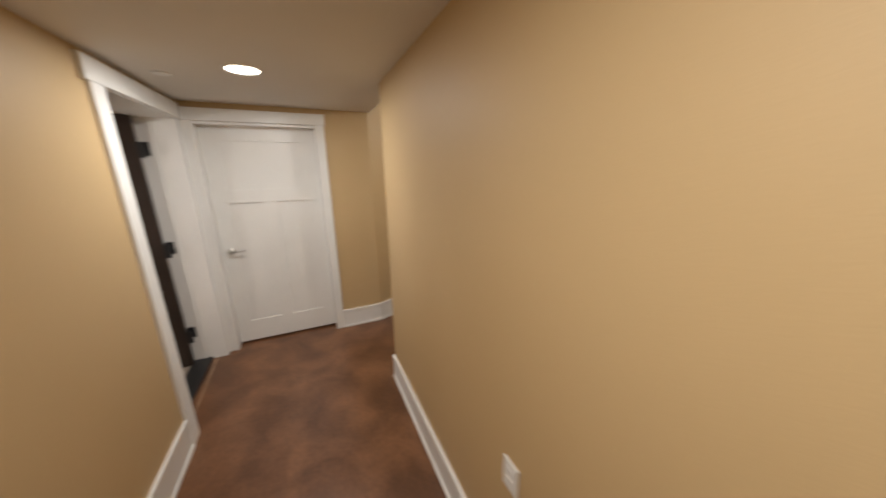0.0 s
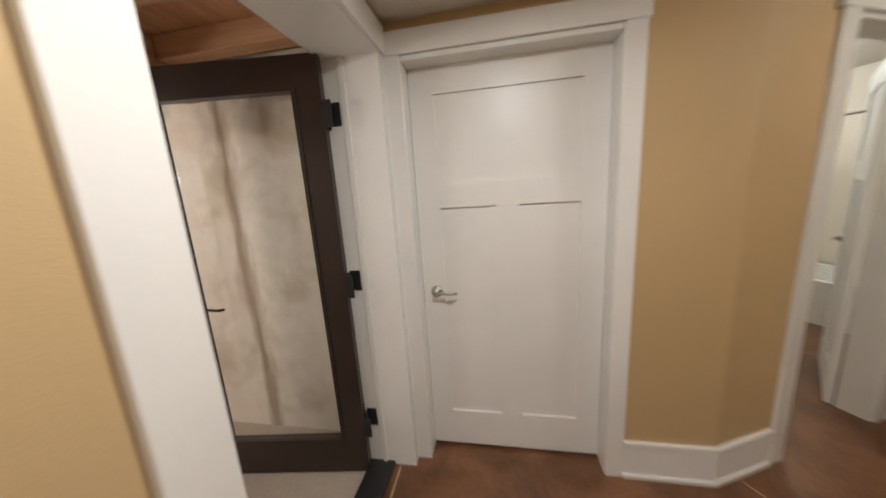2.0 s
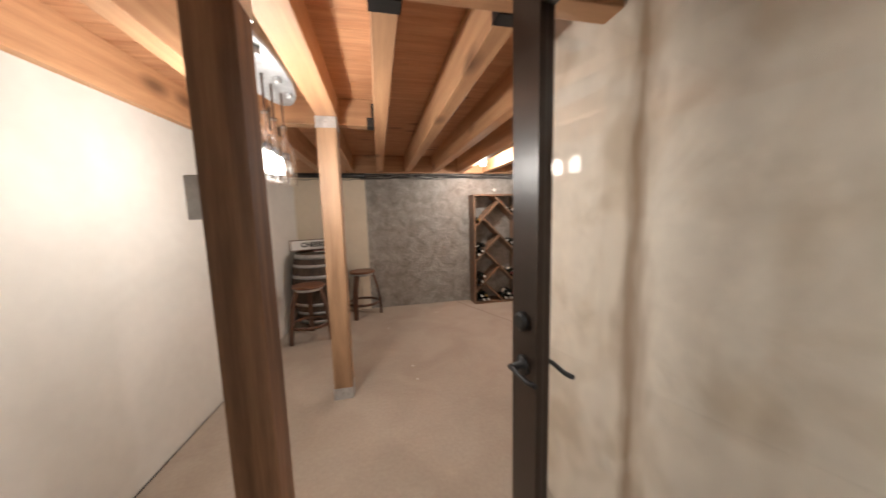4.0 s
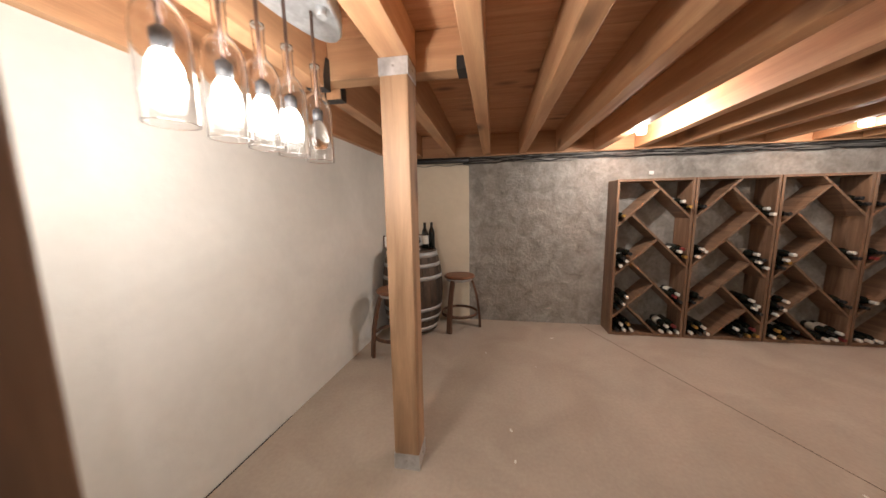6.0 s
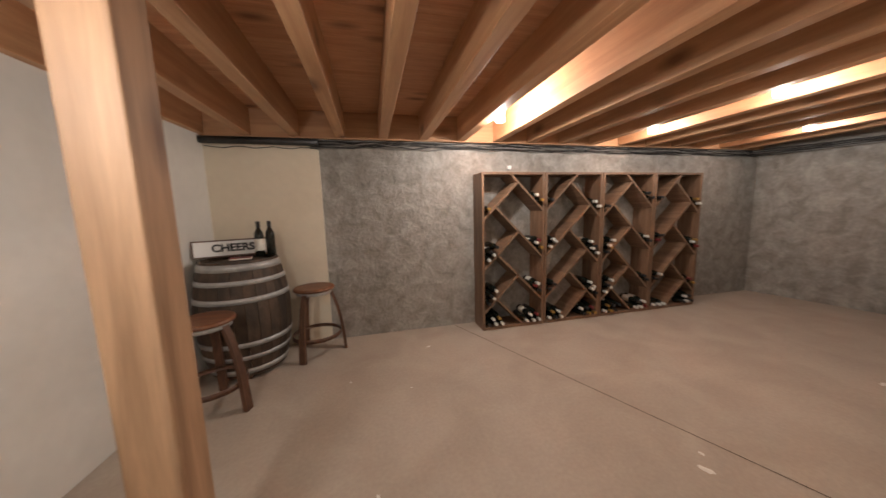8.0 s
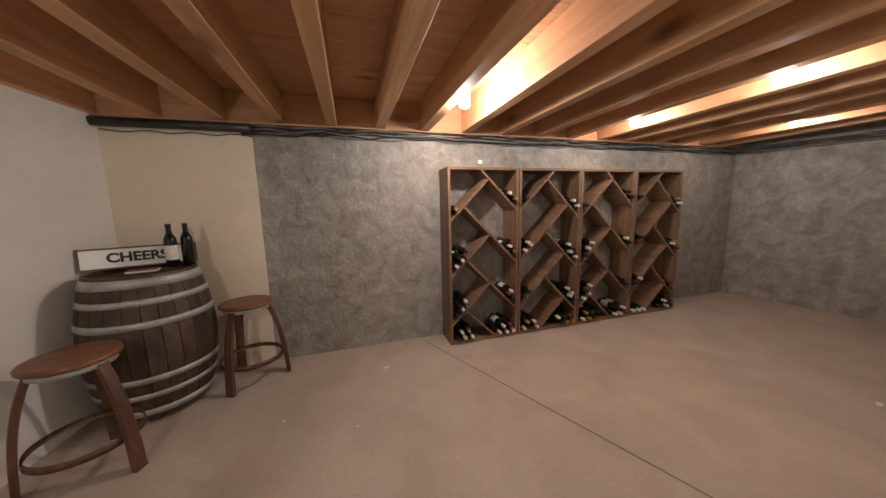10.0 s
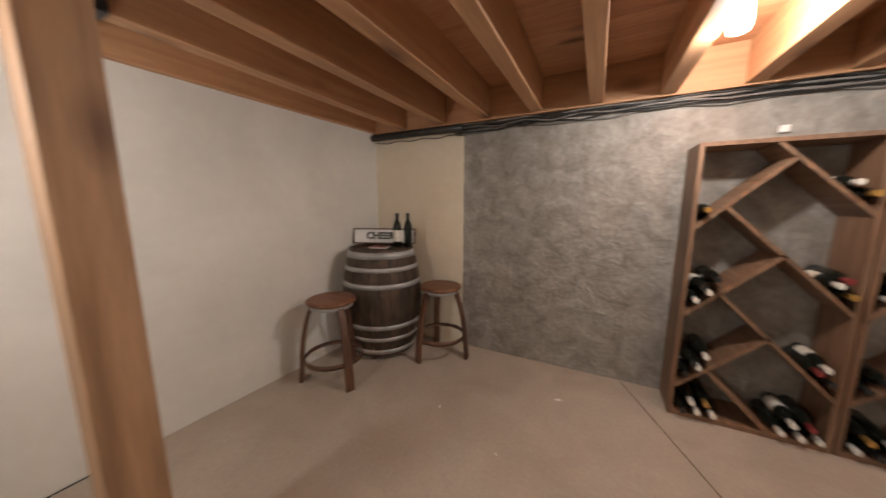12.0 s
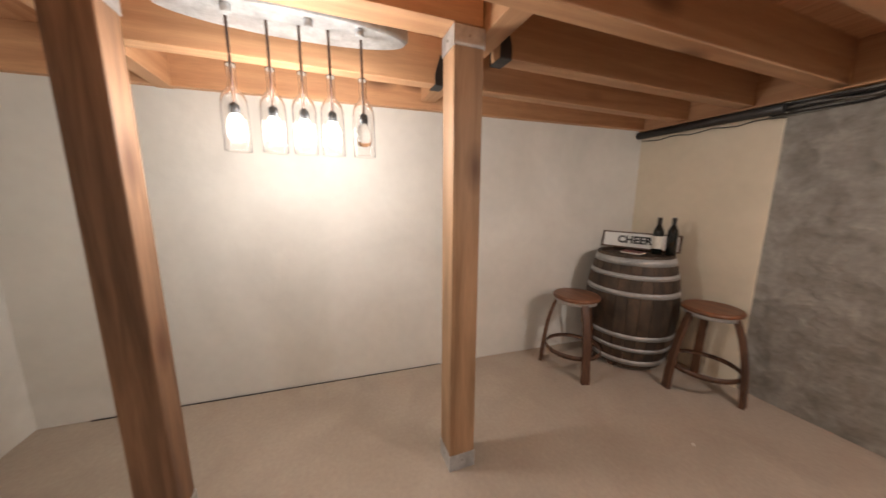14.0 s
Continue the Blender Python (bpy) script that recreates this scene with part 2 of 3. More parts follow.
def tube(bm, pts, r, seg=8):
    pts = [Vector(p) for p in pts]
    rings = []
    for i, p in enumerate(pts):
        d = (pts[min(i + 1, len(pts) - 1)] - pts[max(i - 1, 0)]).normalized()
        u = d.orthogonal().normalized() if abs(d.z) > 0.95 else d.cross(Vector((0, 0, 1))).normalized()
        v = d.cross(u)
        rings.append([bm.verts.new(p + r * (math.cos(2 * math.pi * k / seg) * u + math.sin(2 * math.pi * k / seg) * v)) for k in range(seg)])
    for a, b in zip(rings, rings[1:]):
        for k in range(seg):
            bm.faces.new((a[k], a[(k + 1) % seg], b[(k + 1) % seg], b[k])).smooth = True
    bm.faces.new(rings[0][::-1])
    bm.faces.new(rings[-1])


def mesh_of(name, bm, mat, bevel=0.0):
    if bevel:
        bmesh.ops.bevel(bm, geom=[e for e in bm.edges], offset=bevel, segments=2, affect="EDGES", profile=0.5)
    bmesh.ops.recalc_face_normals(bm, faces=bm.faces)
    me = bpy.data.meshes.new(name)
    bm.to_mesh(me)
    bm.free()
    me.materials.append(mat)
    return me


def part(name, bm, mat, parent=None, label="", bevel=0.0):
    ob = new(name, mesh_of(name, bm, mat, bevel))
    if parent:
        ob.parent = parent
    if label:
        ob["label"] = label
    return ob


def thing(name, label, category, group="", place=(0, 0, 0), rz=0.0):
    ob = new(name)
    ob.matrix_basis = pose(*place, 0, 0, rz)
    return tagged(ob, label, category, group)


def setting(name, bm, mat, label, category="wall", bevel=0.0):
    return tagged(part(name, bm, mat, None, "", bevel), label, category, "", "structure")


def prism(pts, z0, z1):
    bm = bmesh.new()
    lo = [bm.verts.new((x, y, z0)) for x, y in pts]
    hi = [bm.verts.new((x, y, z1)) for x, y in pts]
    bm.faces.new(lo[::-1])
    bm.faces.new(hi)
    for i in range(len(pts)):
        j = (i + 1) % len(pts)
        bm.faces.new((lo[i], lo[j], hi[j], hi[i]))
    return bm


def text_mesh(body, size, depth):
    cu = bpy.data.curves.new("letters", "FONT")
    cu.body, cu.size, cu.extrude, cu.align_x, cu.align_y = body, size, depth, "CENTER", "CENTER"
    cu.offset = 0.0035
    tmp = new("letters", cu)
    me = bpy.data.meshes.new_from_object(tmp.evaluated_get(bpy.context.evaluated_depsgraph_get()))
    bpy.data.objects.remove(tmp)
    bpy.data.curves.remove(cu)
    return me


# ---- the cellar's shell ----
JOIST_Z, JOIST_TOP, SEAM = 2.035, 2.275, 0.97
HALL_Y, DOORWALL_Y, HALL_R, HALL_Z = -4.815, -4.56, -6.165, 2.2
setting("floor_cellar", prism([(-0.5, 0.3), (7.3, 0.3), (7.3, -4.62), (-0.5, -4.62)], -0.2, 0.0), SLAB, "bare dusty concrete slab floor", "floor")
setting("wall_north", boxed(SEAM, 7.2, 0.0, 0.25, -0.1, 2.4), GREY, "grey rough-trowelled plaster cellar wall")
setting("wall_north_cream", boxed(-0.3, SEAM, -0.012, 0.25, -0.1, 2.4), CREAM, "cream painted smooth cellar wall end")
setting("wall_west", prism([(0.0, -0.012), (-0.26, -4.6), (-0.5, -4.6), (-0.3, -0.012)], -0.1, 2.4), PLASTER, "white smooth plaster cellar wall")
setting("wall_east", prism([(6.83, 0.0), (7.25, -2.3), (7.3, -4.7), (7.5, -4.7), (7.5, 0.0)], -0.1, 2.4), GREY, "grey rough-trowelled plaster end wall")
setting("wall_partition", prism([(1.92, DOORWALL_Y), (1.92, -3.2), (4.58, -2.2), (4.75, -2.3), (4.75, -4.56)], -0.1, 2.33), PATCHY, "white patchy plaster partition wall")
setting("wall_south", boxed(4.75, 7.3, -4.7, -4.56, -0.1, 2.4), GREY, "grey plaster wall closing the cellar")
# floor joint
jd = Vector((0.866, -2.03, 0)).normalized()
bm = bmesh.new()
bmesh.ops.create_grid(bm, x_segments=1, y_segments=1, size=0.5, matrix=Matrix.Translation((2.30 + jd.x * 1.75, -0.03 + jd.y * 1.75, 0.0015)) @ Matrix.Rotation(math.atan2(jd.y, jd.x), 4, "Z") @ Matrix.Diagonal((3.5, 0.008, 1, 1)))
setting("floor_joint", bm, material("joint_shadow", (0.09, 0.065, 0.045), (0.15, 0.11, 0.08), 9, 0.9, bump=0), "narrow sawn joint across the concrete floor", "floor joint")

setting("wall_gap", prism([(-0.108, -2.0), (-0.1075, -2.0), (-0.231, -4.3), (-0.238, -4.3)], -0.01, 0.006), BLACK, "dark gap along the foot of the wall", "wall gap")
setting("floor_line", prism([(1.85, -6.40), (1.865, -6.40), (0.80, -7.06), (0.785, -7.06)], -0.01, 0.0015), WORN, "pale joint strip in the stained floor", "floor joint")
setting("floor_line_threshold", prism([(0.80, -4.745), (1.715, -4.728), (1.715, -4.738), (0.80, -4.757)], -0.01, 0.0015), WORN, "pale scored line beside the threshold", "floor joint")
# ceiling boards over the joists
bm = bmesh.new()
y = 0.2
while y > -4.8:
    box(bm, -0.5, 7.4, y - 0.1378, y, JOIST_TOP + random.uniform(0, 0.0015), JOIST_TOP + 0.03)
    y -= 0.14
setting("ceiling_cellar", bm, DECK, "reddish fir boards laid over the joists", "ceiling")
setting("ceiling_cover", boxed(-0.6, 7.5, -4.7, 0.3, JOIST_TOP + 0.032, JOIST_TOP + 0.1), BLACK, "dark subfloor above the boards", "ceiling")


def timber(name, x0, x1, y0, y1, z0, z1, mat, label, group=""):
    cx, cy, cz = (x0 + x1) / 2, (y0 + y1) / 2, (z0 + z1) / 2
    ob = part(name, boxed(x0 - cx, x1 - cx, y0 - cy, y1 - cy, z0 - cz, z1 - cz), mat, None, "", 0.004)
    ob.location = (cx, cy, cz)
    return tagged(ob, label, "beam", group)


JW = 0.043
for k in range(-1, 16):
    x = 0.372 + 0.4055 * k
    if k == -1:
        tagged(part("joist", prism([(0.045, -0.06), (-0.005, -0.06), (-0.255, -4.5), (-0.205, -4.5)], JOIST_Z, JOIST_TOP), FIR_Y, None, "", 0.003), "fir ledger joist along the white wall", "beam", "ceiling joists")
    elif k < 2:
        timber("joist", x - JW, x + JW, -2.05, -0.06, JOIST_Z, JOIST_TOP, FIR_Y, "fir ceiling joist hung from a header", "ceiling joists")
        if k == 0:
            timber("joist", x - JW, x + JW, -3.6, -2.165, JOIST_Z, JOIST_TOP, FIR_Y, "fir ceiling joist beside the pendant tray", "ceiling joists")
    else:
        timber("joist", x - JW, x + JW, -3.62, -0.06, JOIST_Z, JOIST_TOP, FIR_Y, "sawn fir ceiling joist under the boards", "ceiling joists")
timber("rim_joist", -0.3, 7.2, -0.055, -0.005, JOIST_Z - 0.01, JOIST_TOP, FIR_X, "fir rim joist along the grey wall")
timber("header_beam", -0.2, 1.155, -2.16, -2.055, 2.085, JOIST_TOP, FIR_X, "doubled fir header on the post")
timber("header_beam", 0.9, 7.2, -3.715, -3.625, JOIST_Z - 0.005, JOIST_TOP, FIR_X, "doubled fir header in front of the glass door")
timber("header_beam", -0.25, 0.69, -3.715, -3.625, JOIST_Z - 0.005, JOIST_TOP, FIR_X, "short fir header beside the dark post")
timber("post_beam", 0.745, 0.885, -3.6, -2.17, 2.105, JOIST_TOP, FIR_Y, "fir beam spanning between two posts")
for k in range(0, 5):
    x = 0.55 + 0.4055 * k
    timber("joist", x - JW, x + JW, -4.55, -3.72, 2.17, JOIST_TOP, FIR_Y, "shallow fir joist above the doorway", "doorway joists")


# joist hangers
def hanger(x, y, side, wide=0.09):
    h = thing("joist_hanger", "black steel joist hanger on the header", "bracket", "joist hangers", (x, y, JOIST_Z))
    w = wide / 2
    bm = bmesh.new()
    box(bm, -w - 0.004, w + 0.004, min(0, side * 0.06), max(0, side * 0.06), -0.006, -0.001)
    for s in (-1, 1):
        vs = [(s * (w + 0.001), 0, -0.006), (s * (w + 0.001), side * 0.06, -0.006), (s * (w + 0.001), side * 0.06, 0.05), (s * (w + 0.001), side * 0.03, 0.15), (s * (w + 0.001), 0, 0.15)]
        a = [bm.verts.new(v) for v in vs]
        b = [bm.verts.new((v[0] + s * 0.004, v[1], v[2])) for v in vs]
        bm.faces.new(a)
        bm.faces.new(b[::-1])
        for i in range(5):
            bm.faces.new((a[i], a[(i + 1) % 5], b[(i + 1) % 5], b[i]))
    part("stirrup", bm, BLACK, h)


for k in (0, 1):
    hanger(0.372 + 0.4055 * k, -2.052, 1)
hanger(0.372, -2.163, -1)
for k in range(2, 10):
    hanger(0.372 + 0.4055 * k, -3.622, 1)
sideh = thing("joist_hanger", "black steel hanger at the end of the header", "bracket", "joist hangers", (1.15, -2.108, 2.095))
bm = bmesh.new()
box(bm, -0.065, 0.004, -0.056, 0.056, -0.012, -0.006)
box(bm, -0.065, 0.0, -0.057, -0.0535, -0.012, 0.05)
box(bm, -0.03, 0.0, -0.057, -0.0535, 0.05, 0.15)
part("stirrup", bm, BLACK, sideh)


# posts
def post(x, y, top, label, dark):
    p = thing("timber_post", label, "post", "cellar posts", (x, y, 0))
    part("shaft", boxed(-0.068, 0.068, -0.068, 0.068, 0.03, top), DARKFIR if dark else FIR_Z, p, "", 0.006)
    bm = bmesh.new()
    box(bm, -0.071, 0.071, -0.071, 0.071, 0.0, 0.09)
    part("base_shoe", bm, GALV, p, "galvanised steel post base")
    bm = bmesh.new()
    box(bm, -0.071, 0.071, -0.071, 0.071, top - 0.075, top + 0.003)
    part("cap_plate", bm, GALV, p, "galvanised steel post cap")
    return p


post(0.808, -2.228, 2.10, "square fir post with galvanised base and cap", 0)
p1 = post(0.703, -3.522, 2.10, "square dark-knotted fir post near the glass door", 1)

# ---- cables along the wall tops ----
pipe = thing("conduit_pipe", "black foam-wrapped pipe on the cream wall", "pipe")
bm = bmesh.new()
tube(bm, [(0.0, -0.06, 1.99), (0.5, -0.06, 1.99), (0.98, -0.06, 1.985)], 0.033, 12)
part("pipe", bm, CABLE, pipe)
rng = random.Random(4)
for i in range(9):
    c = thing("cable", "black cable sagging along the wall top" if i % 3 else "grey cable clipped along the wall top", "cable", "wall cables")
    z0, yy = 1.955 + 0.008 * i, -0.012 - 0.009 * (i % 4)
    pts = [(0.9 + 0.2 * j, yy - rng.uniform(0, 0.01), z0 + rng.uniform(-0.018, 0.018)) for j in range(30)]
    pts += [(6.785 + 0.078 * j, -0.05 - 0.45 * j - rng.uniform(0, 0.02), z0 - 0.02 + rng.uniform(-0.01, 0.01)) for j in range(1, 5)]
    bm = bmesh.new()
    tube(bm, pts, rng.uniform(0.004, 0.008), 6)
    part("strand", bm, CABLE if i % 3 else CABLE_GREY, c)
c = thing("cable", "thin black cable drooping below the pipe", "cable", "wall cables")
bm = bmesh.new()
tube(bm, [(0.02 + 0.08 * j, -0.03, 1.945 - 0.018 * math.sin(j * 0.9) ** 2) for j in range(13)], 0.004, 6)
part("strand", bm, CABLE, c)
box_o = thing("junction_box", "small white plastic sensor box on the wall", "sensor", "", (2.975, 0.0, 1.773))
part("cover", boxed(-0.022, 0.022, -0.025, 0.0, -0.02, 0.02), TRIM, box_o, "", 0.004)

# ---- sprinkler on the partition ----
spk = thing("wall_sprinkler", "small chrome sprinkler head with a round plate", "sprinkler", "", (1.92, -3.99, 2.03))
bm = bmesh.new()
lathe(bm, [(0.036, 0.0), (0.036, 0.004), (0.028, 0.010), (0.014, 0.012)], 20, Matrix.Rotation(-math.pi / 2, 4, "Y"))
part("plate", bm, TRIM, spk, "white round plate")
bm = bmesh.new()
lathe(bm, [(0.010, 0.012), (0.010, 0.035), (0.006, 0.037), (0.006, 0.055), (0.016, 0.056), (0.016, 0.059)], 12, Matrix.Rotation(-math.pi / 2, 4, "Y"))
part("nozzle", bm, NICKEL, spk, "chrome nozzle")

# ---- the hall ----
setting("floor_hall", prism([(-3.2, -4.62), (2.6, -4.62), (6.0, -7.0), (6.0, -9.6), (-3.2, -9.6)], -0.2, 0.0), STAIN, "glossy mottled brown stained concrete floor", "floor")
bm = bmesh.new()
box(bm, -3.1, 0.75, HALL_Y, -4.69, 0, 2.5)
box(bm, 0.75, 1.80, HALL_Y, -4.69, 2.08, 2.5)
box(bm, 1.80, 1.93, HALL_Y, -4.69, 0, 2.5)
setting("wall_hall_cellar_side", bm, TAN, "tan painted hall wall with the cellar doorway")
bm = bmesh.new()
box(bm, -0.5, 0.75, -4.69, DOORWALL_Y, 0, 2.4)
box(bm, 0.75, 1.80, -4.69, DOORWALL_Y, 2.08, 2.4)
box(bm, 1.80, 1.93, -4.69, DOORWALL_Y, 0, 2.4)
setting("wall_cellar_door_side", bm, PLASTER, "white plaster cellar wall around the doorway")
setting("wall_hall_right", boxed(-3.1, 0.76, -9.4, HALL_R, 0, 2.6), TAN, "tan painted hall wall ending at a corner")
setting("wall_hall_back", boxed(-3.2, -3.1, -6.2, -4.6, 0, 2.5), TAN, "tan painted wall at the hall's end")
setting("wall_side_end", boxed(0.7, 4.0, -9.5, -9.4, 0, 2.6), TAN, "tan painted wall closing the side hall")
bm = bmesh.new()
box(bm, 1.80, 1.95, -4.895, HALL_Y, 0, 2.5)
box(bm, 1.80, 1.95, -5.795, -4.895, 2.055, 2.5)
box(bm, 1.80, 1.95, -6.28, -5.795, 0, 2.5)
setting("wall_hall_end", bm, TAN, "tan painted hall wall around a white door")
setting("ceiling_hall", boxed(-3.2, 2.0, -6.3, -4.6, HALL_Z, 2.3), CEIL, "low off-white hall ceiling", "ceiling")
setting("ceiling_side_hall", boxed(0.6, 6.0, -9.5, -6.3, 2.42, 2.5), CEIL, "off-white side hall ceiling", "ceiling")

MB = pose(1.80, -6.28, 0, 0, 0, math.degrees(math.atan2(-0.911, 0.412)))
bm = bmesh.new()
box(bm, 0, 0.45, 0, 0.13, 0, 2.5, MB)
box(bm, 0.45, 1.23, 0, 0.13, 2.06, 2.5, MB)
box(bm, 1.23, 3.6, 0, 0.13, 0, 2.5, MB)
setting("wall_angled", bm, TAN, "tan painted angled wall with the bathroom doorway")
bm = bmesh.new()
box(bm, 0.0, 3.7, 2.0, 2.1, 0, 2.5, MB)
box(bm, 3.4, 3.5, 0.13, 2.0, 0, 2.5, MB)
box(bm, 0.0, 0.1, 0.13, 2.0, 0, 2.5, MB)
setting("wall_bathroom", bm, material("pale_bath_paint", (0.68, 0.63, 0.53), (0.74, 0.69, 0.59), 0.9, 0.5, bump=0.1, bump_scale=200, fine=0.02), "pale beige painted bathroom walls")

# the doorway's trim
bm = bmesh.new()
box(bm, 0.75, 0.77, HALL_Y - 0.004, DOORWALL_Y + 0.004, 0, 2.06)
box(bm, 1.727, 1.80, HALL_Y - 0.004, DOORWALL_Y + 0.004, 0, 2.06)
box(bm, 0.75, 1.80, HALL_Y - 0.004, DOORWALL_Y + 0.004, 2.06, 2.08)
box(bm, 1.716, 1.727, -4.66, -4.635, 0, 2.06)
box(bm, 0.77, 0.782, -4.64, -4.615, 0, 2.06)
setting("door_frame_cellar", bm, TRIM, "white painted jamb of the cellar doorway", "door frame")
bm = bmesh.new()
box(bm, 0.665, 0.775, HALL_Y - 0.02, HALL_Y, 0, 2.065)
box(bm, 0.63, 1.775, HALL_Y - 0.024, HALL_Y, 2.065, 2.175)
setting("trim_cellar_door", bm, TRIM, "white painted flat casing", "trim", 0.003)
setting("threshold", boxed(0.77, 1.727, -4.70, -4.56, 0.0, 0.022), BLACK, "black metal door threshold on the concrete", "threshold", 0.004)
bm = bmesh.new()
box(bm, 1.78, 1.80, -4.895, -4.817, 0, 2.06)
box(bm, 1.78, 1.80, -5.875, -5.795, 0, 2.06)
box(bm, 1.776, 1.80, -5.885, -4.817, 2.06, 2.155)
box(bm, 1.785, 1.95, -4.897, -4.885, 0, 2.055)
box(bm, 1.785, 1.95, -5.807, -5.793, 0, 2.055)
box(bm, 1.785, 1.95, -5.793, -4.897, 2.035, 2.057)
setting("trim_white_door", bm, TRIM, "white painted casing and jamb of the hall door", "trim", 0.003)
bm = bmesh.new()
box(bm, 0.36, 0.455, -0.02, 0, 0, 2.06, MB)
box(bm, 1.225, 1.32, -0.02, 0, 0, 2.06, MB)
box(bm, 0.34, 1.34, -0.024, 0, 2.06, 2.17, MB)
box(bm, 0.32, 1.36, -0.035, 0, 2.17, 2.19, MB)
box(bm, 0.45, 0.47, -0.004, 0.134, 0, 2.05, MB)
box(bm, 1.21, 1.23, -0.004, 0.134, 0, 2.05, MB)
box(bm, 0.45, 1.23, -0.004, 0.134, 2.04, 2.06, MB)
setting("trim_bath_door", bm, TRIM, "white painted bathroom door casing with a capped head", "trim", 0.003)


def baseboard(name, x0, x1, y0, y1, grow, m=None):
    """grow: which way (dx, dy) the cap stands out."""
    bm = bmesh.new()
    box(bm, x0, x1, y0, y1, 0, 0.175, m)
    gx, gy = grow
    box(bm, x0 + min(0, gx) * 0.004, x1 + max(0, gx) * 0.004, y0 + min(0, gy) * 0.004, y1 + max(0, gy) * 0.004, 0.175, 0.2, m)
    box(bm, x0 + min(0, gx) * 0.01, x1 + max(0, gx) * 0.01, y0 + min(0, gy) * 0.01, y1 + max(0, gy) * 0.01, 0, 0.018, m)
    setting(name, bm, TRIM, "white painted baseboard", "baseboard")


baseboard("baseboard_hall_left", -3.1, 0.665, HALL_Y - 0.015, HALL_Y, (0, -1))
baseboard("baseboard_hall_right", -3.1, 0.775, HALL_R, HALL_R + 0.015, (0, 1))
baseboard("baseboard_hall_corner", 0.76, 0.775, -9.4, HALL_R, (1, 0))
baseboard("baseboard_hall_end", 1.785, 1.80, -6.285, -5.876, (-1, 0))
baseboard("baseboard_angled", -0.003, 0.36, -0.015, 0, (0, -1), MB)
baseboard("baseboard_angled_far", 1.32, 3.4, -0.015, 0, (0, -1), MB)


# white panelled door
def lever(parent, x, y, z, side, mat, length=0.11, along=1):
    """Rose and lever on a face normal to y; side: the way it stands out."""
    bm = bmesh.new()
    rot = Matrix.Translation((x, y, z)) @ Matrix.Rotation(-side * math.pi / 2, 4, "X")
    lathe(bm, [(0.031, 0), (0.031, 0.006), (0.024, 0.012), (0.012, 0.014), (0.011, 0.045)], 18, rot)
    rose = part("handle", bm, mat, parent, "lever handle")
    bm = bmesh.new()
    tube(bm, [(x - along * 0.008, y + side * 0.045, z), (x + along * 0.03, y + side * 0.05, z + 0.004), (x + along * length * 0.7, y + side * 0.048, z - 0.002), (x + along * length, y + side * 0.045, z + 0.004)], 0.0075, 8)
    part("lever", bm, mat, rose)


def panelled_slab(parent, w, h):
    t = 0.035
    bm = bmesh.new()
    box(bm, 0.0, 0.115, 0, t, 0, h)
    box(bm, w - 0.115, w, 0, t, 0, h)
    for z0, z1 in ((0, 0.21), (1.365, 1.48), (h - 0.125, h)):
        box(bm, 0.115, w - 0.115, 0, t, z0, z1)
    box(bm, w / 2 - 0.055, w / 2 + 0.055, 0, t, 0.21, 1.365)
    part("frame", bm, TRIM, parent)
    for x0, x1, z0, z1 in ((0.115, w / 2 - 0.055, 0.21, 1.365), (w / 2 + 0.055, w - 0.115, 0.21, 1.365), (0.115, w - 0.115, 1.48, h - 0.125)):
        part("panel", boxed(x0, x1, 0.011, t - 0.011, z0, z1), TRIM, parent)


door = thing("door_1", "closed white painted three-panel hall door", "door", "", (1.885, -4.899, 0.022), -90)
tagged(door, kind="structure")
panelled_slab(door, 0.892, 2.02)
lever(door, 0.07, 0.0, 0.93, -1, NICKEL, 0.11, 1)
door = thing("door_2", "white painted bathroom door standing open", "door")
tagged(door, kind="structure")
door.matrix_basis = MB @ pose(1.205, 0.14, 0.012, 0, 0, 26)
panelled_slab(door, 0.73, 2.02)
lever(door, 0.66, 0.035, 0.95, 1, NICKEL, 0.1, -1)
lever(door, 0.66, 0.0, 0.95, -1, NICKEL, 0.1, -1)

# glazed cellar door, hinge at the origin, slab towards -x when shut
gd = thing("door_3", "dark bronze full-glass cellar door standing open", "door", "", (1.697, -4.576, 0.014), -82.3)
tagged(gd, kind="structure")
GW, GH, GT = 0.875, 2.05, 0.038
bm = bmesh.new()
box(bm, -0.115, -0.003, -GT, 0, 0, GH)
box(bm, -GW, -GW + 0.115, -GT, 0, 0, GH)
box(bm, -GW + 0.115, -0.115, -GT, 0, 0, 0.2)
box(bm, -GW + 0.115, -0.115, -GT, 0, GH - 0.125, GH)
leaf = part("door_frame", bm, DARKDOOR, gd)
bm = bmesh.new()
for x0, x1, z0, z1 in ((-GW + 0.115, -GW + 0.13, 0.19, GH - 0.125), (-0.13, -0.115, 0.19, GH - 0.125), (-GW + 0.13, -0.13, 0.19, 0.205), (-GW + 0.13, -0.13, GH - 0.14, GH - 0.125)):
    box(bm, x0, x1, -GT - 0.006, 0.006, z0, z1)
part("glazing_bead", bm, DARKDOOR, gd)
pane = part("pane", boxed(-GW + 0.12, -0.12, -GT / 2 - 0.004, -GT / 2 + 0.004, 0.195, GH - 0.13), GLASS, gd, "clear glass pane")
pane.visible_shadow = False
for z in (0.27, 1.04, 1.81):
    bm = bmesh.new()
    box(bm, -0.004, 0.034, -0.046, -0.040, z - 0.055, z + 0.055)
    tube(bm, [(0.0, 0.006, z - 0.057), (0.0, 0.006, z + 0.057)], 0.007, 10)
    part("hinge", bm, BLACK, gd, "black steel butt hinge")
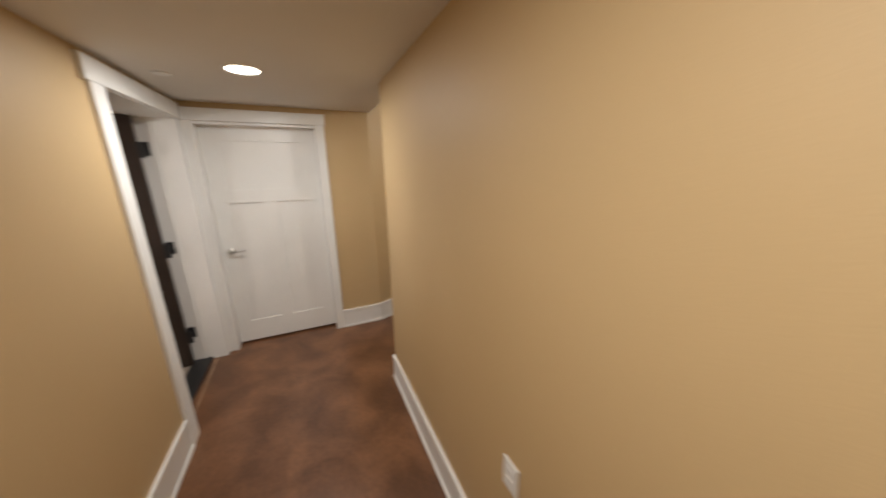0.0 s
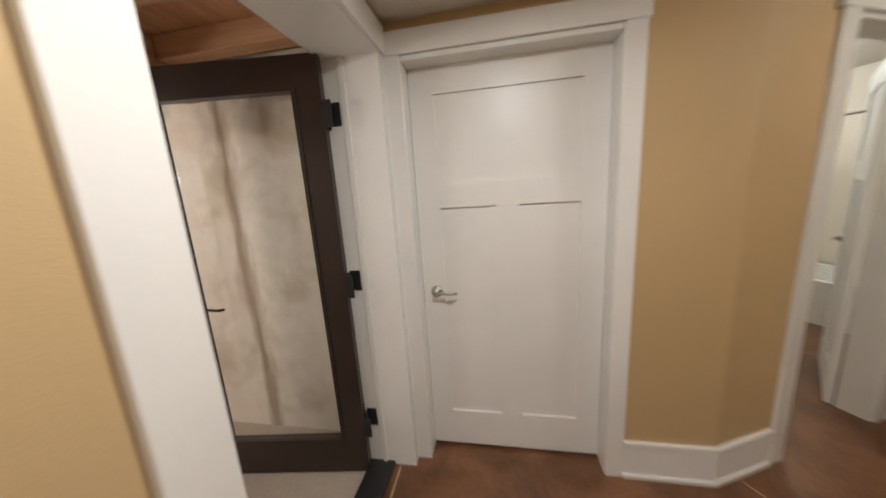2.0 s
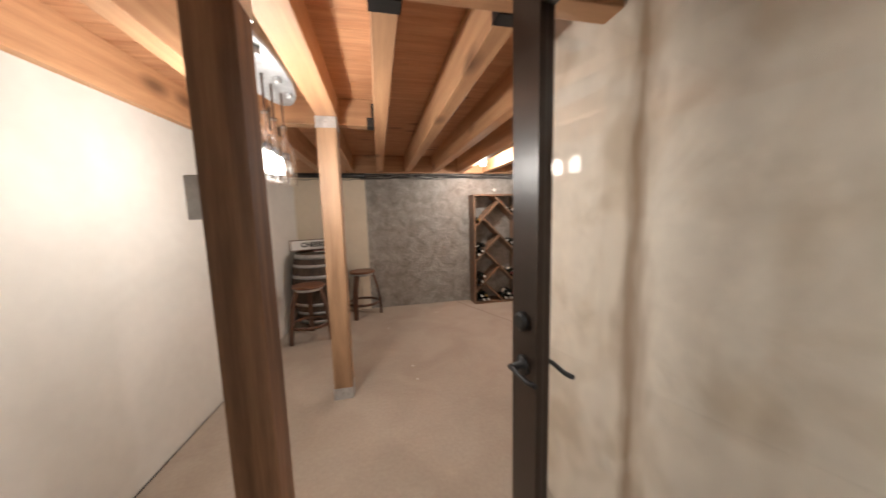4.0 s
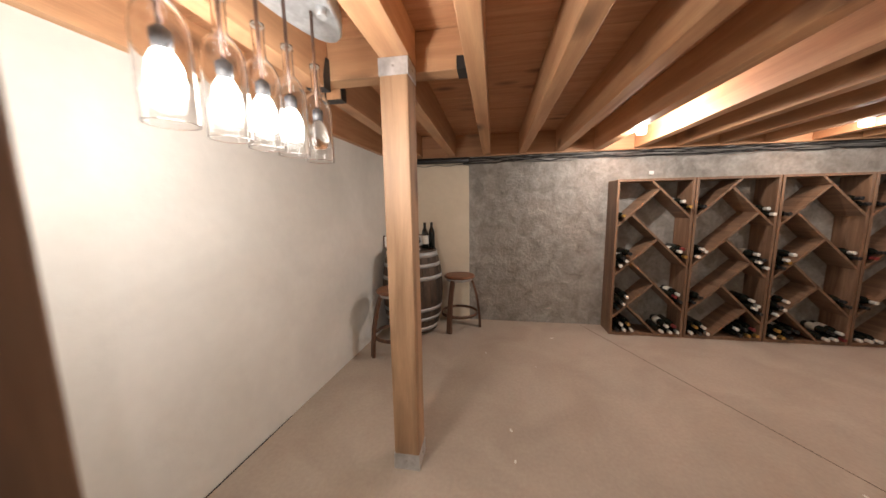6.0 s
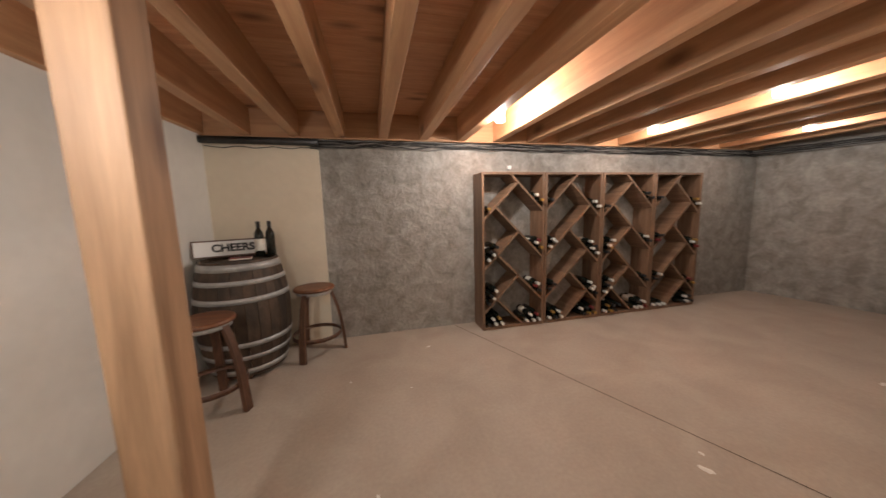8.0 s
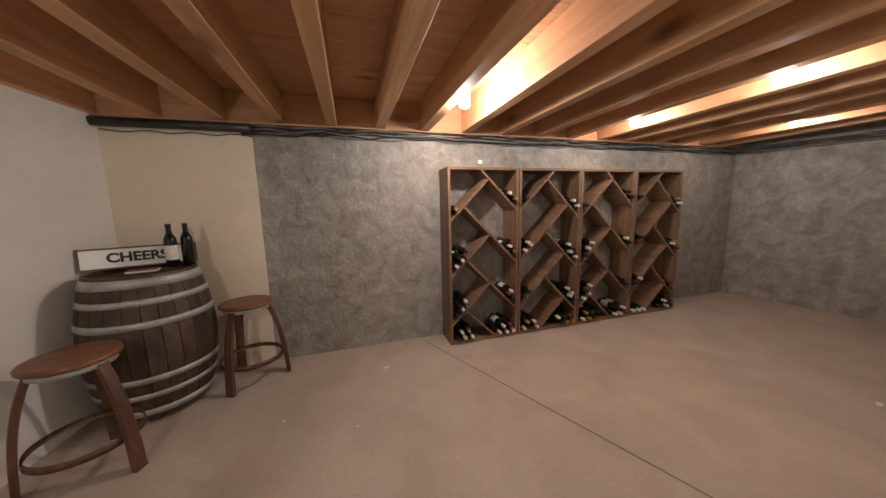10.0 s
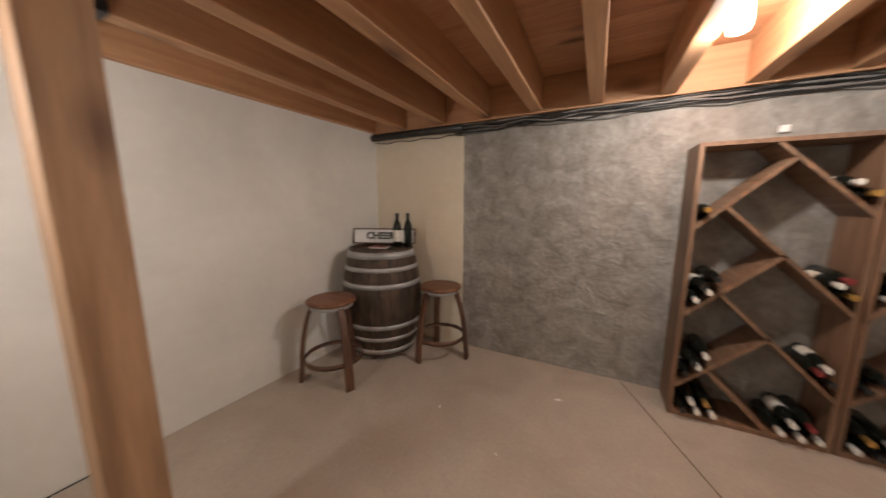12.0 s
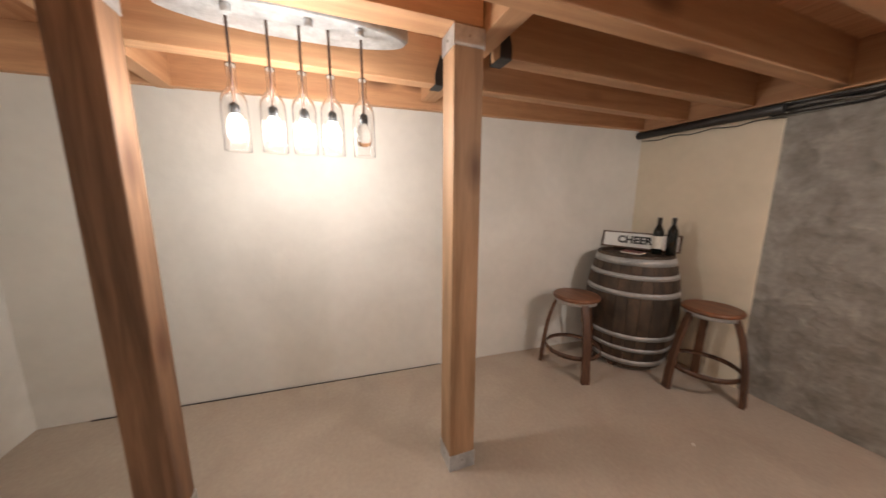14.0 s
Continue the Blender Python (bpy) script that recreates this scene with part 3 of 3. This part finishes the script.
for sd, y in ((-1, -GT), (1, 0.0)):
    lever(gd, -GW + 0.06, y, 0.92, sd, BLACK, 0.12, 1)
    bm = bmesh.new()
    lathe(bm, [(0.03, 0), (0.03, 0.012), (0.02, 0.02)], 18, Matrix.Translation((-GW + 0.06, y, 1.06)) @ Matrix.Rotation(-sd * math.pi / 2, 4, "X"))
    part("deadbolt", bm, BLACK, gd, "black deadbolt rose")

# hinge leaves on the jamb
for z in (0.295, 1.065, 1.835):
    jl = thing("hinge_leaf", "black steel hinge leaf on the white jamb", "hinge", "jamb hinges", (1.726, -4.60, z))
    part("leaf", boxed(-0.004, 0.003, -0.022, 0.03, -0.05, 0.05), BLACK, jl, "", 0.002)

# recessed lamps, smoke head
# second housing goes with the added lamp and stays out of view
for px, py in ((0.775, -5.42), (-1.3, -5.4)):
    dl = thing("downlight", "lit recessed round ceiling lamp", "ceiling lamp", "hall downlights", (px, py, HALL_Z))
    bm = bmesh.new()
    lathe(bm, [(0.078, -0.001), (0.095, -0.006), (0.095, 0.0), (0.078, 0.0)], 32, None, False)
    part("trim_ring", bm, TRIM, dl)
    bm = bmesh.new()
    lathe(bm, [(0.078, -0.004), (0.078, -0.001)], 32)
    part("lens", bm, DOWN_ON, dl, "glowing lens")
sm = thing("sprinkler_cover", "small white round cover plate on the ceiling", "sprinkler", "", (1.0, -5.0, HALL_Z))
bm = bmesh.new()
lathe(bm, [(0.04, -0.008), (0.043, -0.004), (0.043, 0.0)], 24)
part("plate", bm, TRIM, sm)

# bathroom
# second fixture is added, out of view, over the side hall's fill light
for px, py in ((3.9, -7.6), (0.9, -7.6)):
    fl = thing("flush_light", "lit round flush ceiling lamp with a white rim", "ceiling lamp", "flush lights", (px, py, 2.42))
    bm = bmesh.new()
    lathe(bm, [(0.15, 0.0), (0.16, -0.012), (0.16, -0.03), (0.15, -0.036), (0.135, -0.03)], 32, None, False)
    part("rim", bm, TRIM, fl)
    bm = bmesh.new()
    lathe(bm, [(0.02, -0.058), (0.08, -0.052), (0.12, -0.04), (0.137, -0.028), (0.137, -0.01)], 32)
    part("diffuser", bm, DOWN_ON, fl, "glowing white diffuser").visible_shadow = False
tub = thing("bathtub", "white enamel bathtub against the bathroom wall", "bathtub")
tub.matrix_basis = MB @ pose(2.55, 0.3, 0)
bm = bmesh.new()
box(bm, 0, 0.06, 0, 1.6, 0, 0.42)
box(bm, 0.74, 0.8, 0, 1.6, 0, 0.42)
box(bm, 0.06, 0.74, 0, 0.08, 0, 0.42)
box(bm, 0.06, 0.74, 1.52, 1.6, 0, 0.42)
box(bm, 0.06, 0.74, 0.08, 1.52, 0, 0.12)
part("shell", bm, TUB, tub)
rod = thing("curtain_rod", "thin chrome shower rod over the bathtub", "shower rod")
rod.matrix_basis = MB
bm = bmesh.new()
tube(bm, [(2.6, 0.14, 1.9), (2.6, 1.99, 1.9)], 0.012, 10)
part("rod", bm, NICKEL, rod)

# ---- wine racks ----
RX, RW, RD, RH, BT = 2.545, 0.735, 0.272, 1.69, 0.024


def rack(x, flip, label):
    r = thing("wine_rack", label, "wine rack", "wine racks", (x, 0, 0))
    w = RW - 0.009
    F = (lambda u: w - u) if flip else (lambda u: u)
    part("side_panel", boxed(0, BT, -RD, -0.004, 0, RH), RACK, r, "", 0.0015)
    part("side_panel", boxed(w - BT, w, -RD, -0.004, 0, RH), RACK, r, "", 0.0015)
    part("top_panel", boxed(BT, w - BT, -RD, -0.004, RH - BT, RH), RACK_X, r, "", 0.0015)
    part("bottom_panel", boxed(BT, w - BT, -RD, -0.004, 0, 0.03), RACK_X, r, "", 0.0015)
    # boards across the corners: from (u, v) down to (u, v), v from the top
    for (u0, v0), (u1, v1) in (((0.33, 0.024), (0.708, 0.402)), ((0.405, 0.105), (0.024, 0.486)), ((0.155, 0.36), (0.708, 0.913)), ((0.425, 0.618), (0.024, 1.019)), ((0.18, 0.868), (0.708, 1.396)), ((0.42, 1.098), (0.024, 1.494)), ((0.17, 1.36), (0.47, 1.66))):
        a, b = Vector((F(u0), 0, RH - v0)), Vector((F(u1), 0, RH - v1))
        d = (b - a).normalized()
        n = Vector((-d.z, 0, d.x)) * 0.010
        bm = bmesh.new()
        vs = [bm.verts.new((p.x + s * n.x, yy, p.z + s * n.z)) for yy in (-RD + 0.003, -0.006) for p, s in ((a, 1), (b, 1), (b, -1), (a, -1))]
        bm.faces.new(vs[:4])
        bm.faces.new(vs[4:][::-1])
        for i in range(4):
            bm.faces.new((vs[i], vs[(i + 1) % 4], vs[4 + (i + 1) % 4], vs[4 + i]))
        part("divider", bm, RACK_X, r)
    return r, F


BR = 0.037
prof = [(0.012, 0.0), (BR - 0.004, 0.001), (BR, 0.006), (BR, 0.175), (BR * 0.9, 0.2), (BR * 0.6, 0.222), (0.0155, 0.24), (0.0145, 0.25)]
bm = bmesh.new()
lathe(bm, prof, 16)
BODY_ME = mesh_of("body", bm, WBOTTLE)
bm = bmesh.new()
lathe(bm, [(0.0152, 0.235), (0.0158, 0.28), (0.0168, 0.282), (0.0168, 0.292), (0.0155, 0.298)], 12)
FOIL_ME = [mesh_of("capsule", bm.copy(), f) for f in FOILS]
bm.free()
bm = bmesh.new()
lathe(bm, [(BR + 0.0006, 0.05), (BR + 0.0006, 0.15)], 16, None, False)
LAB_ME = mesh_of("paper_label", bm, LABEL_W)
FOIL_WORD = ("white", "black", "gold", "red")


def bottle(m, foil, label=True, text=""):
    b = new("wine_bottle")
    b.matrix_basis = m
    tagged(b, text or "dark wine bottle with a %s capsule lying in the rack" % FOIL_WORD[foil], "bottle", "wine bottles")
    for nm, me in (("body", BODY_ME), ("capsule", FOIL_ME[foil])) + ((("paper_label", LAB_ME),) if label else ()):
        o = new(nm, me)
        o.parent = b
    return b


rng = random.Random(11)
LABELS = ("brown laminate lattice wine rack part filled with bottles", "brown laminate lattice wine rack with few bottles")
# bottles in each corner pocket: left pockets (three and the floor), right pockets (three and the floor)
COUNTS = [((1, 4, 4, 5), (2, 3, 3, 5)), ((1, 3, 2, 5), (2, 4, 4, 6)), ((1, 4, 4, 6), (2, 2, 2, 5)), ((1, 2, 2, 3), (2, 3, 2, 5))]
for k in range(4):
    x = RX + RW * k
    r, F = rack(x, k % 2 == 1, LABELS[0] if k != 3 else LABELS[1])
    left_v, right_v = (0.486, 1.019, 1.494), (0.402, 0.913, 1.396)
    counts = COUNTS[k]
    if k % 2:
        counts = (counts[1], counts[0])
    for side, vs in ((0, left_v), (1, right_v)):
        for j, v in enumerate(vs):
            cnt = counts[side][j]
            for i in range(cnt):
                # first in the corner, the next ones up the slope, then a second layer
                row, col = (0, i) if i < 2 else (1, i - 2)
                edge = 0.026 + BR + 0.001
                du = 1.48 * BR * col + (0 if row == 0 else 0.74 * BR)
                dv = 1.414 * (BR + 0.011) + du + row * 1.5 * BR
                if row:
                    du -= 0.0
                u = edge + du
                vv = v - (u - 0.024) - 1.414 * (BR + 0.0115) - row * 1.42 * BR
                uu = u if side == 0 else RW - 0.004 - u
                bottle(Matrix.Translation((x + F(uu), -0.012 - rng.uniform(0, 0.02), RH - vv)) @ Matrix.Rotation(math.pi / 2, 4, "X") @ Matrix.Rotation(rng.uniform(0, 6.28), 4, "Z"),
                       rng.choices((0, 1, 2, 3), (6, 4, 1.2, 0.8))[0], rng.random() < 0.25)
    for side in (0, 1):
        cnt = counts[side][3]
        for i in range(cnt):
            row, col = (0, i) if i < 3 else (1, i - 3)
            u = 0.03 + BR + col * 2.03 * BR + row * BR
            z = 0.031 + BR + row * 1.76 * BR
            if side == 0 and u > 0.30 - 0:
                continue
            uu = u if side == 0 else RW - 0.004 - u
            bottle(Matrix.Translation((x + F(uu), -0.012 - rng.uniform(0, 0.02), z)) @ Matrix.Rotation(math.pi / 2, 4, "X") @ Matrix.Rotation(rng.uniform(0, 6.28), 4, "Z"),
                   rng.choices((0, 1, 2, 3), (6, 4, 1.2, 0.8))[0], rng.random() < 0.25)

# ---- barrel, sign, bottles ----
BX, BY, BZ, BH = 0.335, -0.385, 0.045, 0.92


def barrel_r(z):
    s = 2 * z / BH - 1
    return 0.352 - 0.072 * s * s


barrel = thing("wine_barrel", "old dark oak wine barrel with dull steel hoops", "barrel", "", (BX, BY, BZ))
NS = 26
for i in range(NS):
    a0, a1 = 2 * math.pi * (i + 0.02) / NS, 2 * math.pi * (i + 0.98) / NS
    bm = bmesh.new()
    grid = []
    for j in range(11):
        z = BH * j / 10
        r = barrel_r(z)
        grid.append([bm.verts.new((q * math.cos(a), q * math.sin(a), z)) for a in (a0, a1) for q in (r, r - 0.024)])
    for a, b in zip(grid, grid[1:]):
        for p, q in ((0, 2), (2, 3), (3, 1), (1, 0)):
            bm.faces.new((a[p], a[q], b[q], b[p]))
    bm.faces.new([grid[0][t] for t in (0, 1, 3, 2)])
    bm.faces.new([grid[-1][t] for t in (0, 2, 3, 1)])
    part("stave", bm, STAVE, barrel)
bm = bmesh.new()
lathe(bm, [(0.26, BH - 0.05), (0.26, BH - 0.03)], 32)
part("head", bm, STAVE, barrel, "dark oak barrel head")
for zc, hw in ((0.045, 0.022), (0.166, 0.017), (0.276, 0.019), (0.626, 0.020), (0.762, 0.018), (0.876, 0.027)):
    bm = bmesh.new()
    lathe(bm, [(barrel_r(zc - hw) - 0.003, zc - hw), (barrel_r(zc - hw) + 0.003, zc - hw), (barrel_r(zc + hw) + 0.003, zc + hw), (barrel_r(zc + hw) - 0.003, zc + hw)], 40, None, False)
    part("hoop", bm, HOOP, barrel, "dull steel hoop")
for i in range(3):
    a = radians(-75 + 120 * i)
    bl = thing("barrel_block", "small dark wooden block under the barrel", "block", "barrel blocks", (BX + 0.21 * math.cos(a), BY + 0.21 * math.sin(a), 0))
    part("block", boxed(-0.03, 0.03, -0.03, 0.03, 0, 0.045), LEG, bl, "", 0.003)

top_z = BZ + BH
sign = thing("wooden_sign", "white framed wooden sign lettered CHEERS on the barrel", "sign")
sa = math.degrees(math.atan2(0.22, 0.56))
sign.matrix_basis = pose(0.27, -0.265, top_z + 0.005, 0, 0, sa) @ pose(0, 0, 0, -8, 0, 0)
SW, SH = 0.30, 0.145
part("board", boxed(-SW + 0.01, SW - 0.01, -0.006, 0.006, 0.01, SH - 0.01), TRIM, sign, "white painted board")
for x0, x1, z0, z1 in ((-SW, SW, 0, 0.011), (-SW, SW, SH - 0.011, SH), (-SW, -SW + 0.011, 0.011, SH - 0.011), (SW - 0.011, SW, 0.011, SH - 0.011)):
    part("frame", boxed(x0, x1, -0.012, 0.01, z0, z1), LEG, sign, "brown wooden frame")
me = text_mesh("CHEERS", 0.088, 0.001)
me.materials.append(INK)
lt = new("letters", me)
lt.parent = sign
lt["label"] = "black capital letters"
lt.matrix_basis = pose(-0.015, -0.0075, 0.073, 90)
bottle(pose(0.485, -0.345, top_z + 0.001, 0, 0, -110), 1, True, "dark wine bottle with a pale label standing on the barrel")
bottle(pose(0.55, -0.275, top_z + 0.001, 0, 0, 40), 1, False, "black wine bottle standing on the barrel")
bk = thing("booklet", "small flat red and white booklet on the barrel", "booklet", "", (0.38, -0.47, top_z), 15)
part("pages", boxed(-0.075, 0.075, -0.05, 0.05, 0, 0.012), LABEL_W, bk, "", 0.001)
part("cover", boxed(-0.077, 0.077, -0.052, 0.052, 0.012, 0.0145), FOILS[3], bk)


# ---- stools ----
def stool(x, y, a0, label):
    s = thing("bar_stool", label, "stool", "stools", (x, y, 0))
    bm = bmesh.new()
    lathe(bm, [(0.165, 0.612), (0.178, 0.618), (0.180, 0.632), (0.172, 0.642), (0.155, 0.644)], 36)
    part("seat", bm, SEAT, s, "reddish round wooden seat")
    bm = bmesh.new()
    lathe(bm, [(0.150, 0.582), (0.155, 0.582), (0.155, 0.614), (0.150, 0.614)], 36, None, False)
    part("seat_band", bm, HOOP, s, "dull steel band under the seat")
    bm = bmesh.new()
    lathe(bm, [(0.212, 0.17), (0.216, 0.17), (0.212, 0.205), (0.208, 0.205)], 36, None, False)
    part("foot_ring", bm, LEG, s, "dark foot ring")
    for i in range(3):
        a = radians(a0 + 120 * i)
        c, sn = math.cos(a), math.sin(a)
        bm = bmesh.new()
        rows = []
        for j in range(9):
            t = j / 8
            z = 0.612 * t
            r = 0.245 - 0.035 * t - 0.075 * t ** 3
            hw, th = 0.030 - 0.006 * t, 0.014
            rows.append([bm.verts.new(((r + q) * c - w * sn, (r + q) * sn + w * c, z)) for q, w in ((-th, -hw), (th, -hw), (th, hw), (-th, hw))])
        for p, q in zip(rows, rows[1:]):
            for k in range(4):
                bm.faces.new((p[k], p[(k + 1) % 4], q[(k + 1) % 4], q[k]))
        bm.faces.new(rows[0][::-1])
        bm.faces.new(rows[-1])
        part("leg", bm, LEG, s)


stool(0.308, -0.964, -19, "barrel-stave stool with reddish round seat by the white wall")
stool(0.871, -0.262, 7, "barrel-stave stool with reddish round seat by the grey wall")

# ---- pendant lamps of cut bottles ----
pt = thing("pendant_lamp", "cut-bottle pendant lamps hung from an oval galvanised tray", "pendant lamp", "", (0.60, -2.91, 2.11))
bm = bmesh.new()
lathe(bm, [(0.47, 0.0), (0.49, 0.02), (0.49, 0.07), (0.48, 0.075)], 48, Matrix.Diagonal((0.26, 1, 1, 1)))
part("tray", bm, GALV, pt, "oval galvanised steel tray")
bm = bmesh.new()
lathe(bm, [(0.06, 0.07), (0.06, 0.165)], 20)
part("ceiling_mount", bm, GALV, pt)
for yy in (-0.22, 0.06, 0.26):
    bm = bmesh.new()
    tube(bm, [(0.07, yy, -0.03), (0.07, yy, 0.0)], 0.018, 10)
    part("fitting", bm, GALV, pt)
for i, (px, py) in enumerate(PENDANTS):
    at = Matrix.Translation((px - 0.60, py + 2.91, -2.14))
    bm = bmesh.new()
    tube(bm, [at @ Vector((0, 0, 2.14)), at @ Vector((0, 0, 1.81))], 0.0055, 8)
    part("cord", bm, LEG, pt, "brown twisted cord")
    bm = bmesh.new()
    lathe(bm, [(0.017, 1.770), (0.019, 1.79), (0.019, 1.805), (0.009, 1.815)], 16, at)
    part("socket", bm, BLACK, pt, "dark lamp socket")
    bm = bmesh.new()
    outer = [(0.049, 1.625), (0.049, 1.627), (0.049, 1.632), (0.049, 1.67), (0.049, 1.74), (0.049, 1.80), (0.046, 1.825), (0.039, 1.845), (0.028, 1.860), (0.018, 1.870), (0.0155, 1.885), (0.0155, 1.945), (0.018, 1.95), (0.018, 1.962)]
    lathe(bm, outer + [(r - 0.0028, z) for r, z in outer[::-1]] + outer[:1], 28, at, False)
    bmesh.ops.remove_doubles(bm, verts=bm.verts, dist=0.0001)
    sh = part("bottle_shade", bm, GLASS, pt, "clear cut glass bottle")
    sh.visible_shadow = False
    bm = bmesh.new()
    lathe(bm, [(0.010, 1.668), (0.024, 1.672), (0.031, 1.685), (0.033, 1.71), (0.030, 1.74), (0.021, 1.762), (0.014, 1.772)], 18, at)
    bulb = part("bulb", bm, BULB_ON if i < 4 else BULB_OFF, pt, "lit bulb" if i < 4 else "unlit clear bulb")
    bulb.visible_shadow = False

# ---- jar lamps between the joists ----
for px, py in BULBS:
    jl = thing("jar_lamp", "lit frosted jar lamp between the joists", "ceiling lamp", "jar lamps", (px, py, 0))
    bm = bmesh.new()
    lathe(bm, [(0.055, 2.275), (0.055, 2.25), (0.035, 2.235), (0.035, 2.15)], 20)
    part("lamp_holder", bm, TRIM, jl, "white lamp holder")
    bm = bmesh.new()
    lathe(bm, [(0.024, 2.012), (0.034, 2.017), (0.038, 2.03), (0.038, 2.10), (0.030, 2.125), (0.030, 2.155)], 20)
    jar = part("jar", bm, JAR_ON, jl, "glowing frosted jar")
    jar.visible_shadow = False

# switch box on the post
sb = thing("switch_box", "grey metal switch box fixed to the post", "switch box", "", (0.635, -3.53, 1.47))
part("box", boxed(-0.045, 0.0, -0.04, 0.04, -0.065, 0.065), GALV, sb, "", 0.004)

# chips of plaster and a stain on the slab
for cx, cy, cr in ((2.97, -2.2, 0.035), (1.9, -0.465, 0.025), (4.9, -2.0, 0.04), (1.395, -2.16, 0.014), (1.385, -1.92, 0.016), (3.05, -2.12, 0.018), (1.2, -0.9, 0.015), (1.65, -1.1, 0.012)):
    ch = thing("plaster_chip", "small white plaster splash on the concrete floor", "plaster chip", "plaster chips", (cx, cy, 0), rng.uniform(0, 180))
    bm = bmesh.new()
    n = 9
    ring = [bm.verts.new((cr * rng.uniform(0.7, 1.2) * math.cos(6.283 * i / n), 0.5 * cr * rng.uniform(0.6, 1.2) * math.sin(6.283 * i / n), 0.001)) for i in range(n)]
    peak = bm.verts.new((0, 0, 0.004))
    for i in range(n):
        bm.faces.new((ring[i], ring[(i + 1) % n], peak))
    part("splash", bm, PLASTER, ch)

# wall plate in the hall
wp = thing("wall_plate", "white plastic outlet plate on the tan wall", "outlet", "", (-0.74, HALL_R, 0.68))
part("plate", boxed(-0.036, 0.036, 0.0, 0.007, -0.058, 0.058), TRIM, wp, "", 0.002)
for dz in (-0.02, 0.02):
    part("socket", boxed(-0.016, 0.016, 0.007, 0.009, dz - 0.013, dz + 0.013), TRIM, wp)

# screws on the post plates
SCREW = bmesh.new()
lathe(SCREW, [(0.006, 0.0), (0.006, 0.003), (0.003, 0.004)], 8)
SCREW_ME = mesh_of("bolt", SCREW, HOOP)
for p in [o for o in scene.objects if o.name.startswith("timber_post")]:
    for z in (0.055, 2.065):
        for face in range(4):
            o = new("bolt", SCREW_ME)
            o.parent = p
            o.matrix_basis = Matrix.Rotation(face * math.pi / 2, 4, "Z") @ pose(0.0, -0.071, z, 90)
